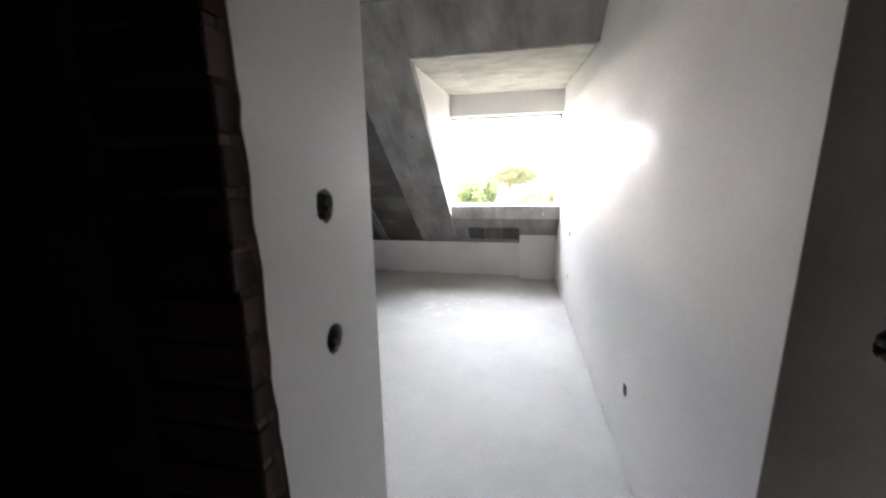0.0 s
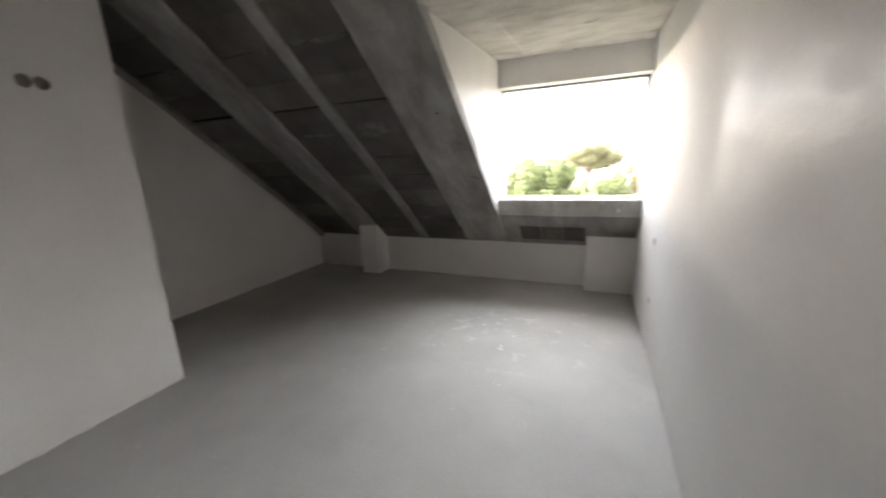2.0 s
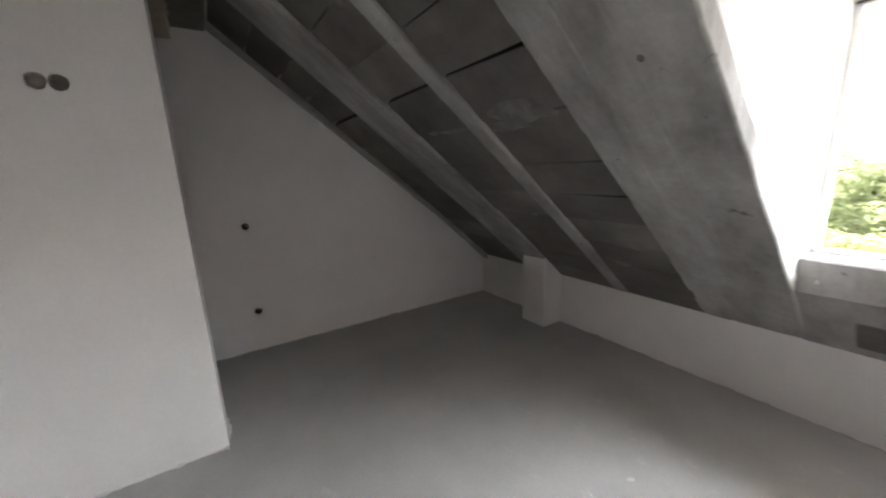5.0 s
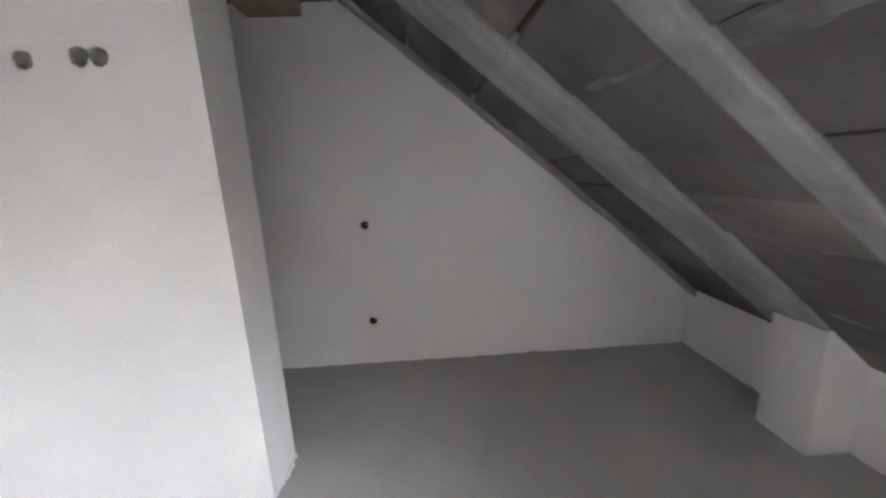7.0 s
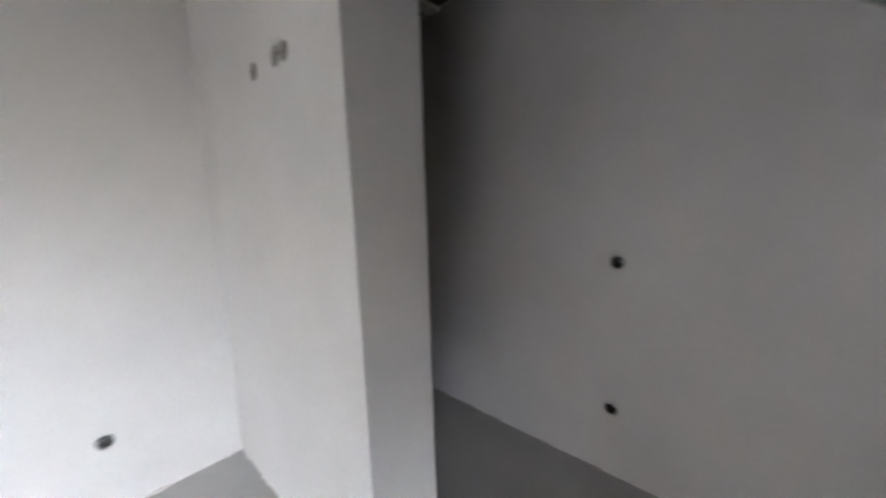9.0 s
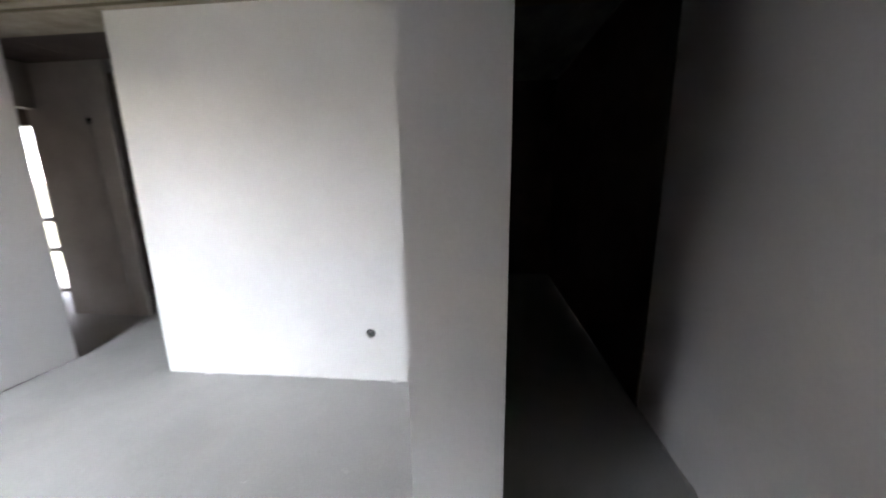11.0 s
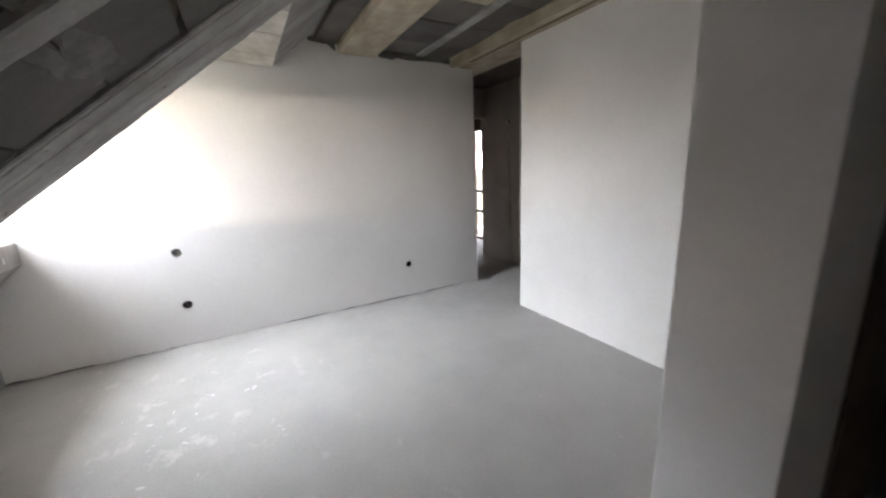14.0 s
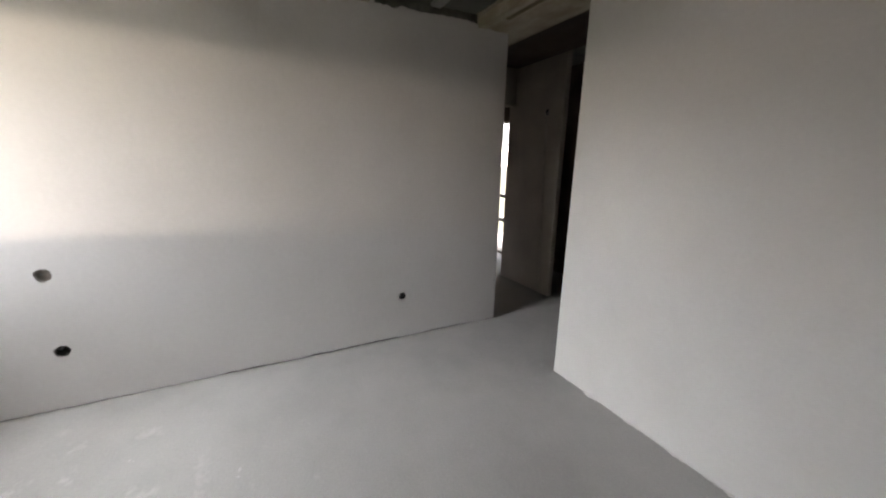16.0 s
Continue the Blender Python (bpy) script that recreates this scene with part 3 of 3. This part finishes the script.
for bay, (x0, x1) in enumerate(((-4.262, -3.595), (-3.145, -2.582), (-2.460, -1.928))):
    for k, (ya, yb) in enumerate(zip(JOINTS, JOINTS[1:])):
        up = 0.034 + rnd.uniform(-0.006, 0.006)
        tip = rnd.uniform(-0.004, 0.004)
        g0, g1 = GAPS.get((bay, k), (0.0025, 0.0035))
        m_ = 8
        rows = []
        for q in range(m_ + 1):
            px = x0 - 0.02 + (x1 - x0 + 0.04) * q / m_
            chip = 0.003 * noise.noise((px * 16, ya * 9, bay * 3.0)) + 0.002 * noise.noise((px * 45, ya * 9, 2.0))
            pa, pb = ya + g0 + (g1 - g0) * q / m_ + max(0.0, chip), yb - max(0.0, -chip)
            za, zb = slope_z(pa) + up - bed(pa), slope_z(pb) + up + tip - bed(pb)
            c = 0.004
            rows.append([cs.verts.new(v) for v in ((px, pa + min(0.04, 3 * (g0 + g1)), za + 0.05), (px, pa, za + c), (px, pa + c, za), (px, pb - c, zb), (px, pb, zb + c), (px, pb, zb + 0.05))])
        fs = [cs.faces.new(rows[0]), cs.faces.new(rows[-1][::-1])]
        for a, b in zip(rows, rows[1:]):
            fs += [cs.faces.new((a[e], b[e], b[(e + 1) % 6], a[(e + 1) % 6])) for e in range(6)]
        for f in fs:
            f.material_index = 1
        # faces in wide gaps are coloured black for the shade of the cavity
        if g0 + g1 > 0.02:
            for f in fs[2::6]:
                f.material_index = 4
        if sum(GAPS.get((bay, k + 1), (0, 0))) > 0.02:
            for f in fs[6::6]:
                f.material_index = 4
# mortar that squeezed out between the blocks and was smeared flat
rnd = random.Random(77)
for x0, x1 in ((-3.145, -2.582), (-2.460, -1.928), (-4.262, -3.595)):
    for k in range(7):
        cx, cy = rnd.uniform(x0 + 0.08, x1 - 0.08), JOINTS[rnd.choice((2, 3, 5, 5, 6, 8, 9, 10))] + rnd.uniform(-0.01, 0.02)
        a, b = rnd.uniform(0.06, 0.20), rnd.uniform(0.010, 0.038)
        if x0 == -2.460 and k < 2:
            cx, cy, a, b = (-2.19, 4.00, 0.24, 0.075) if k else (-2.32, 4.06, 0.16, 0.04)
        ring = []
        for i in range(26):
            th = 2 * math.pi * i / 26
            q = 0.8 + 0.45 * noise.noise((cx * 9 + math.cos(th) * 2.2, cy * 9 + math.sin(th) * 2.2, k * 1.7))
            px, py = min(x1 - 0.005, max(x0 + 0.005, cx + a * q * math.cos(th))), cy + b * q * math.sin(th)
            ring.append(cs.verts.new((px, py, slope_z(py) + 0.036 - bed(py))))
        mid = cs.verts.new((cx, cy, slope_z(cy) + 0.024 - bed(cy)))
        for i in range(26):
            cs.faces.new((mid, ring[i], ring[(i + 1) % 26])).material_index = 3
structure(link("ceiling_slope", cs, (CONCRETE, BLOCK, DARKWALL, SMEAR, HOLLOW_SHADE)), "sloping concrete ribs with dark grey blocks between")

# trimmer over the dormer, dormer ceiling, cheek, lintel, sill beam
dt = bmesh.new()
prism(dt, [(3.28, 2.362), (2.89, 2.69), (2.89, 2.85), (3.28, 2.85)], CHX + 0.003, -0.001, 0)
structure(link("ceiling_trimmer", dt, CONCRETE), "raw concrete trimmer beam above the dormer")
dc = bmesh.new()
rnd = random.Random(31)
x = CHX - 0.12
while x < -0.02:
    w, dz = min(rnd.uniform(0.13, 0.19), -0.001 - x), rnd.uniform(-0.0025, 0.0025)
    prism(dc, [(3.282, 2.352 + dz), (5.20, 2.462 + dz), (5.6, 2.48 + dz), (5.6, 2.62), (3.282, 2.62)], x, x + w - 0.0015, 0)
    x += w
box(dc, CHX - 0.12, -0.001, 3.284, 5.598, 2.50, 2.618, 0)
structure(link("ceiling_dormer", dc, PALE), "board-marked concrete dormer ceiling")
ck = bmesh.new()
prism(ck, [(3.20, slope_z(3.20) + 0.05), (5.36, slope_z(5.36) + 0.05), (5.36, 2.46), (3.20, 2.44)], CHX - 0.14, CHX, 0)
structure(link("wall_dormer_cheek", ck, PLASTER), "white plastered dormer cheek")
structure(link("wall_lintel", one_box(CHX + 0.002, -0.002, 5.14, 5.36, 2.20, 2.50), PLASTER), "white plastered lintel over the window")
sb = bmesh.new()
prism(sb, [(5.12, 0.885), (5.12, 1.045), (5.13, 1.055), (5.40, 1.055), (5.60, 0.75), (5.60, 0.43)], CHX + 0.003, -0.001, 0)
structure(link("sill_beam", sb, CONCRETE), "raw concrete sill beam with pale drips")
bl = bmesh.new()
for i in range(3):
    x = -1.20 + i * 0.235
    under = [0.885 - 0.948 * (y - 5.12) - 0.007 for y in (5.27, 5.46)]
    pts = [(5.27, under[0]), (5.46, under[1]), (5.46, under[1] + 0.06), (5.27, under[0] + 0.06)]
    prism(bl, pts, x, x + 0.228, 0)
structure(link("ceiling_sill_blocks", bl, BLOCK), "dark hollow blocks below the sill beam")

# floor splashes
rnd = random.Random(21)
for x, y, s in ((-1.656, 4.28, 0.045), (-1.457, 4.18, 0.05), (-1.267, 4.215, 0.05), (-1.145, 4.386, 0.05), (-0.966, 4.07, 0.04), (-1.098, 3.811, 0.05), (-0.88, 4.371, 0.03),
                (-1.58, 3.68, 0.035), (-1.50, 3.70, 0.03), (-0.64, 3.806, 0.025), (-0.96, 3.309, 0.025), (-1.40, 4.30, 0.025), (-1.20, 4.12, 0.03), (-1.05, 4.25, 0.025), (-1.9, 2.9, 0.015), (-2.2, 2.2, 0.015),
                (-0.75, 4.15, 0.02), (-1.75, 4.05, 0.018), (-1.0, 4.5, 0.02)):
    for j in range(2):
        cx, cy, rr = x + rnd.uniform(-s, s) * 1.4, y + rnd.uniform(-s, s) * 0.8, s * rnd.uniform(0.10, 0.42)
        bm = bmesh.new()
        ring = []
        for i in range(20):
            a = 2 * math.pi * i / 20
            q = rr * (0.8 + 0.75 * noise.noise((cx * 40 + math.cos(a) * 1.8, cy * 40 + math.sin(a) * 1.8, j * 3.3)))
            ring.append(bm.verts.new((q * math.cos(a) * 1.6, q * math.sin(a) * 0.8, -0.001)))
        mid = bm.verts.new((0, 0, 0.0016))
        for i in range(20):
            bm.faces.new((mid, ring[i], ring[(i + 1) % 20]))
        ob = link("plaster_splash", bm, DRIP, smooth=True)
        ob.matrix_world = pose(cx, cy, 0.004 * noise.noise((cx * 0.8, cy * 0.8, 3.1)) + 0.0005 + 0.0004 * j, 0, 0, rnd.uniform(0, 180))
        tagged(ob, "dried pale plaster splash on the screed floor", "splash", "plaster splashes on the floor")


def foot(name, p0, p1, out, seed, mat, amp=1.0):
    """The uneven lip of plaster that ran down to the floor along a wall."""
    rr = random.Random(seed)
    p0, p1, out = Vector(p0), Vector(p1), Vector(out)
    k = int((p1 - p0).length / 0.018)
    bm = bmesh.new()
    prev = None
    for i in range(k + 1):
        p = p0.lerp(p1, i / k)
        g = noise.noise((i * 0.16, seed * 3.7, 0.0)) + 0.5 * noise.noise((i * 0.7, seed * 1.9, 0.0))
        w = 0.003 + max(0.0, g) * 0.016 * amp + rr.uniform(0, 0.002)
        h = 0.003 + max(0.0, g) * 0.010 * amp
        z = 0.004 * noise.noise((p.x * 0.8, p.y * 0.8, 3.1))
        vs = [bm.verts.new(p + Vector((0, 0, z + h)) - out * 0.004), bm.verts.new(p + out * w * 0.4 + Vector((0, 0, z + h * 0.8))), bm.verts.new(p + out * w + Vector((0, 0, z - 0.003)))]
        if prev:
            bm.faces.new((prev[0], vs[0], vs[1], prev[1]))
            bm.faces.new((prev[1], vs[1], vs[2], prev[2]))
        prev = vs
    structure(link(name, bm, mat, smooth=True), "uneven plaster lip along the foot of a wall")


foot("trim_partition", (AX, BY, 0), (AX, AY, 0), (1, 0, 0), 1, PLASTER, 2.0)
foot("trim_partition_end", (AX2, AY, 0), (AX, AY, 0), (0, 1, 0), 2, PLASTER, 2.0)
foot("trim_back", (AX, BY, 0), (CX, BY, 0), (0, 1, 0), 3, PLASTER, 2.0)
foot("trim_gable", (GX, 1.5, 0), (GX, KY, 0), (1, 0, 0), 4, MORTAR, 2.0)
foot("trim_knee", (GX, KY, 0), (0, KY, 0), (0, -1, 0), 5, MORTAR, 2.0)
foot("trim_passage", (CX, 0.80, 0), (CX, BY, 0), (1, 0, 0), 6, MORTAR)

# lime drips on the sill beam and form-tie marks on the wide rib
for x, z, w, h in ((-0.205, 0.955, 0.013, 0.055), (-1.33, 0.95, 0.006, 0.03), (-0.36, 1.03, 0.012, 0.02), (-0.80, 1.02, 0.006, 0.03)):
    bm = bmesh.new()
    ring = [bm.verts.new((w * math.sin(2 * math.pi * i / 16) * (0.55 + 0.45 * (i in range(5, 12))), 0.001, h * 0.5 * math.cos(2 * math.pi * i / 16))) for i in range(16)]
    mid = bm.verts.new((0, -0.0025, -h * 0.15))
    for i in range(16):
        bm.faces.new((mid, ring[i], ring[(i + 1) % 16]))
    ob = link("lime_drip", bm, DRIP, smooth=True)
    ob.location = (x, 5.1195, z)
    tagged(ob, "dried pale lime drip on the concrete sill", "drip", "drips on the sill beam")
for x, y, r in ((-1.578, 3.905, 0.013), (-1.640, 4.945, 0.022)):
    bm = bmesh.new()
    ring = [bm.verts.new((r * math.cos(2 * math.pi * i / 12) * (1 + 0.25 * math.sin(i * 2.3)), r * 1.4 * math.sin(2 * math.pi * i / 12), 0)) for i in range(12)]
    mid = bm.verts.new((0, 0, -0.002))
    for i in range(12):
        bm.faces.new((mid, ring[i], ring[(i + 1) % 12]))
    ob = link("tie_mark", bm, CUP)
    ob.matrix_world = Matrix.Translation((x, y, slope_z(y) + 0.013)) @ Matrix.Rotation(-math.atan(SB), 4, "X")
    tagged(ob, "dark form-tie mark on the concrete rib", "mark", "form-tie marks")

# ---- window ----
WX0, WX1, WZ0, WZ1, WY = CHX + 0.004, -0.004, 1.058, 2.197, 5.30
win = structure(new("window_1"), "dormer window with a slim white frame and clear opening")
for nm, b in (("jamb", (WX0, WX0 + 0.028, WY, WY + 0.05, WZ0 + 0.02, WZ1 - 0.02)), ("jamb", (WX1 - 0.028, WX1, WY, WY + 0.05, WZ0 + 0.02, WZ1 - 0.02)),
              ("head", (WX0, WX1, WY, WY + 0.05, WZ1 - 0.02, WZ1)), ("sill_rail", (WX0, WX1, WY, WY + 0.05, WZ0, WZ0 + 0.018))):
    part(nm, bevel(one_box(*b), 0.003), FRAME, win)
part("sealant", one_box(WX0, WX1, WY - 0.012, WY, WZ1 - 0.010, WZ1), SEAL, win, "dark sealant line")
# cable that hangs in the corner of the window
cu = bpy.data.curves.new("hanging_cable", "CURVE")
cu.dimensions, cu.bevel_depth, cu.bevel_resolution = "3D", 0.009, 3
sp = cu.splines.new("BEZIER")
pts = [(-0.02, 5.28, 2.19), (-0.055, 5.27, 2.04), (-0.066, 5.27, 1.80)]
sp.bezier_points.add(len(pts) - 1)
for bp, q in zip(sp.bezier_points, pts):
    bp.co, bp.handle_left_type, bp.handle_right_type = q, "AUTO", "AUTO"
cable = new("cable", cu)
cu.materials.append(CABLE)
tagged(cable, "black cable hanging from the window corner", "cable")

# ---- wall boxes ----
# gable, corridor and long-wall cups are coloured black for their inner shade
for key, lab in (("long", "empty round socket box in the long plaster wall"), ("gable", "small empty socket box in the gable wall"), ("part", "switch box packed with grey filler high on the partition"),
                 ("back", "empty socket box low on the back wall"), ("stub", "rough switch hole in the passage wall"), ("end", "rough switch hole in the corridor wall"), ("corr", "dark box hole high in the corridor wall")):
    for i, (c, axis, r, sign) in enumerate(HOLES[key]):
        wall_box(c, axis, sign, r, lab, i + len(key) * 7, key == "part" or (key == "long" and i == 0), HOLLOW_SHADE if key in ("gable", "corr", "long") else None)

# ---- outside ----
GZ = -5.2
gb = bmesh.new()
bmesh.ops.create_grid(gb, x_segments=2, y_segments=2, size=2500)
structure(link("ground", gb, GRASS), "grassy ground far below the window").location = (0, 0, GZ)
rd = bmesh.new()
box(rd, -3.0, 40.0, 62, 84, GZ - 0.05, GZ + 0.03)
box(rd, 7.0, 12.0, 30, 62, GZ - 0.05, GZ + 0.03)
structure(link("road", rd, ASPHALT), "pale asphalt road")


def crown(bm, centre, radii, count, leaf, rnd, clumps=14):
    """Leaf clumps around many centres inside an ellipsoid, with gaps between."""
    cs_ = []
    for _ in range(clumps):
        while True:
            q = Vector((rnd.uniform(-1, 1), rnd.uniform(-1, 1), rnd.uniform(-1, 1)))
            if 0.25 < q.length < 1:
                break
        cs_.append((Vector(centre) + Vector((q.x * radii[0], q.y * radii[1], q.z * radii[2])), rnd.uniform(0.28, 0.5)))
    for _ in range(count):
        c, s = rnd.choice(cs_)
        d = Vector((rnd.gauss(0, 1), rnd.gauss(0, 1), rnd.gauss(0, 1))).normalized() * rnd.uniform(0.5, 1.0) ** 0.5
        p = c + Vector((d.x * s * radii[0], d.y * s * radii[1], d.z * s * radii[2]))
        nrm = (d + Vector((rnd.uniform(-0.6, 0.6), rnd.uniform(-0.6, 0.6), rnd.uniform(-0.2, 0.8)))).normalized()
        u = nrm.orthogonal().normalized()
        u.rotate(Matrix.Rotation(rnd.uniform(0, 6.28), 3, nrm))
        w = nrm.cross(u)
        a = leaf * rnd.uniform(0.6, 1.3)
        bm.faces.new([bm.verts.new(p + u * a * i + w * a * j * 0.6) for i, j in ((-1, 0), (0, -1), (1, 0), (0, 1))])


def limb(bm, p0, p1, r0, r1, seg=8):
    p0, p1 = Vector(p0), Vector(p1)
    d = (p1 - p0).normalized()
    u = d.orthogonal().normalized()
    w = d.cross(u)
    a = [bm.verts.new(p0 + (u * math.cos(2 * math.pi * i / seg) + w * math.sin(2 * math.pi * i / seg)) * r0) for i in range(seg)]
    b = [bm.verts.new(p1 + (u * math.cos(2 * math.pi * i / seg) + w * math.sin(2 * math.pi * i / seg)) * r1) for i in range(seg)]
    for i in range(seg):
        bm.faces.new((a[i], a[(i + 1) % seg], b[(i + 1) % seg], b[i]))
    bm.faces.new(b)


def tree(x, y, top, radii, leaf_mat, count, leaf, seed, label, lean=0.0, clumps=16, low_fork=0.0):
    rnd = random.Random(seed)
    t = thing("tree", label, "tree", "trees outside the window")
    cz = top - radii[2]
    tr = bmesh.new()
    fork = low_fork or max(1.2, cz - GZ - radii[2] * 0.7)
    limb(tr, (0, 0, -0.1), (lean * 0.5, 0, fork), 0.05 * radii[0] + 0.12, 0.04 * radii[0] + 0.07, 10)
    for i in range(7):
        a = 2 * math.pi * i / 7 + rnd.uniform(-0.3, 0.3)
        limb(tr, (lean * 0.5, 0, fork - 0.1), (lean + radii[0] * 0.6 * math.cos(a), radii[1] * 0.6 * math.sin(a), cz - GZ + rnd.uniform(-0.2, 0.4) * radii[2]), 0.03 * radii[0] + 0.05, 0.03)
    part("trunk", tr, BARK, t)
    cr = bmesh.new()
    crown(cr, (lean, 0, cz - GZ), radii, count, leaf, rnd, clumps)
    part("crown", cr, leaf_mat, t)
    t.location = (x, y, GZ)
    return t


LEAF_OLIVE = leaf_material("olive_leaves", (0.12, 0.115, 0.06), (0.16, 0.15, 0.085), (0.20, 0.185, 0.115))
tree(-8.3, 33, 0.55, (1.7, 1.7, 2.6), LEAF, 7980, 0.105, 1, "dense green broadleaf tree below the window", clumps=24)
tree(-6.6, 39, 1.55, (1.9, 1.8, 2.4), LEAF_OLIVE, 7980, 0.105, 14, "olive-brown leafy tree behind the green crowns", clumps=24)
tree(-5.6, 33, 0.55, (2.1, 2.0, 2.6), LEAF, 10640, 0.105, 2, "large rounded green tree with light tips", clumps=28)
tree(-3.7, 35, 1.25, (2.0, 2.0, 2.5), LEAF, 9880, 0.105, 15, "tall green tree with pale new leaves", clumps=26)
tree(-1.7, 33, -0.7, (1.5, 1.6, 1.9), LEAF, 6840, 0.091, 3, "green tree beside the larger crowns", clumps=20)
tree(-6.4, 26, -1.35, (2.7, 1.6, 1.5), LEAF_YELLOW, 9880, 0.077, 4, "low spreading yellow-green broadleaf tree", clumps=26)
tree(-2.9, 27, -1.45, (1.5, 1.4, 1.2), LEAF_YELLOW, 5700, 0.070, 16, "low yellow-green shrub with thin leaves", clumps=18)
tree(0.6, 40, -0.35, (1.9, 1.9, 2.4), LEAF, 9880, 0.098, 5, "round dark green tree in a garden", clumps=26)
tree(-1.9, 62, 3.9, (3.7, 3.0, 1.9), LEAF_PINE, 18050, 0.119, 6, "umbrella pine with a flat wide crown", 0.6, clumps=38, low_fork=4.3)
tree(-6.3, 92, 9.6, (1.0, 1.0, 3.2), LEAF_PINE, 620, 0.15, 7, "tall thin conifer with sparse tufts", clumps=11)
tree(-3.4, 96, 5.9, (0.9, 0.9, 1.8), LEAF_PINE, 420, 0.15, 8, "slender dark conifer in the distance", clumps=7)
tree(8.6, 72, 0.0, (2.4, 2.0, 1.9), LEAF_YELLOW, 6080, 0.126, 9, "yellow-green leafy tree beside the road", clumps=20)
tree(6.2, 76, -0.4, (1.9, 1.8, 2.0), LEAF_OLIVE, 4940, 0.126, 10, "brownish green tree beside the road", clumps=16)
tree(3.9, 80, -1.0, (1.5, 1.5, 1.7), LEAF, 4180, 0.126, 12, "dark green tree beside a white house", clumps=16)
tree(1.3, 72, -1.2, (1.6, 1.5, 1.6), LEAF, 4180, 0.119, 13, "dark shrub under the umbrella pine", clumps=16)
for i, (x, y) in enumerate(((2.1, 30), (3.3, 30.5), (4.5, 31))):
    tree(x, y, -1.38 + 0.1 * (i % 2), (1.0, 0.9, 1.2), LEAF_YELLOW, 4940, 0.070, 30 + i, "yellow-green clipped garden shrub", clumps=18)


def house(x, y, w, d, h, roof, label, turn=0.0):
    t = thing("house", label, "house", "houses beyond the road")
    part("wall", one_box(-w / 2, w / 2, 0, d, 0, h), HOUSEWALL, t)
    bm = bmesh.new()
    prism(bm, [(-0.4, h), (d / 2, h + roof), (d + 0.4, h), (d + 0.4, h - 0.15), (d / 2, h + roof - 0.15), (-0.4, h - 0.15)], -w / 2 - 0.4, w / 2 + 0.4)
    part("roof", bm, ROOFTILE, t)
    k = max(2, int(w / 2.6))
    for i in range(k):
        cx = -w / 2 + (i + 0.5) * w / k
        for z in ((1.0, 2.2), (3.8, 5.0)):
            if z[1] < h - 0.2:
                wd = part("window", one_box(cx - 0.55, cx + 0.55, -0.06, 0.05, z[0], z[1]), HOUSEWALL, t)
                part("pane", one_box(cx - 0.47, cx + 0.47, -0.075, -0.061, z[0] + 0.08, z[1] - 0.08), DARKGLASS, wd)
    t.matrix_world = pose(x, y, GZ, 0, 0, turn)
    return t


house(6.2, 96, 7, 8, 4.3, 1.8, "white two-storey house with a dark roof", 12)
house(13.5, 105, 8, 8, 3.5, 1.2, "pale house with a grey tiled roof", -8)
house(-1.0, 118, 9, 8, 5.0, 1.4, "white house behind the pine", 5)
house(25.0, 112, 9, 8, 3.6, 1.2, "pale far house with a dark roof", -4)
pole = thing("street_lamp", "thin grey street lamp beside the road", "street lamp")
bm = bmesh.new()
limb(bm, (0, 0, -0.05), (0, 0, 4.8), 0.09, 0.06)
part("pole", bm, CONDUIT, pole)
bm = bmesh.new()
limb(bm, (0, 0, 4.75), (0.7, 0, 4.95), 0.04, 0.04)
part("arm", bm, CONDUIT, pole)
part("lamp_head", bevel(one_box(0.6, 1.0, -0.09, 0.09, 4.88, 4.98), 0.02), CONDUIT, pole)
pole.location = (3.2, 76, GZ + 0.03)
hb = bmesh.new()
prev = None
for i in range(61):
    x = -260 + i * 10
    z = 9.0 + 3.0 * noise.noise((x * 0.01, 0.4, 0)) + 1.2 * noise.noise((x * 0.06, 2.4, 0))
    cur = [hb.verts.new((x, 420, GZ - 1)), hb.verts.new((x, 440, GZ + z)), hb.verts.new((x, 520, GZ - 1))]
    if prev:
        hb.faces.new((prev[0], cur[0], cur[1], prev[1]))
        hb.faces.new((prev[1], cur[1], cur[2], prev[2]))
    prev = cur
structure(link("backdrop", hb, HILL), "low wooded hills on the horizon")
# added glowing ring round the horizon, in place of haze, to light the room
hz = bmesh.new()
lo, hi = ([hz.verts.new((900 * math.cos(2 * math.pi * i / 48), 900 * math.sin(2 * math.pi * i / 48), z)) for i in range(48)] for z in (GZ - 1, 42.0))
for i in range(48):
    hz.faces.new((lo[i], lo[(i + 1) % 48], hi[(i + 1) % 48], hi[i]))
structure(link("backdrop_glow", hz, GLOW_RING), "glowing ring added along the horizon to light the room")

# ---- bricks of the rough opening ----
bm = bmesh.new()
box(bm, -0.104, 0.106, -0.014, 0.048, -0.0315, 0.0315)
bevel(bm, 0.004, 1)
me = bpy.data.meshes.new("brick")
bm.to_mesh(me)
bm.free()
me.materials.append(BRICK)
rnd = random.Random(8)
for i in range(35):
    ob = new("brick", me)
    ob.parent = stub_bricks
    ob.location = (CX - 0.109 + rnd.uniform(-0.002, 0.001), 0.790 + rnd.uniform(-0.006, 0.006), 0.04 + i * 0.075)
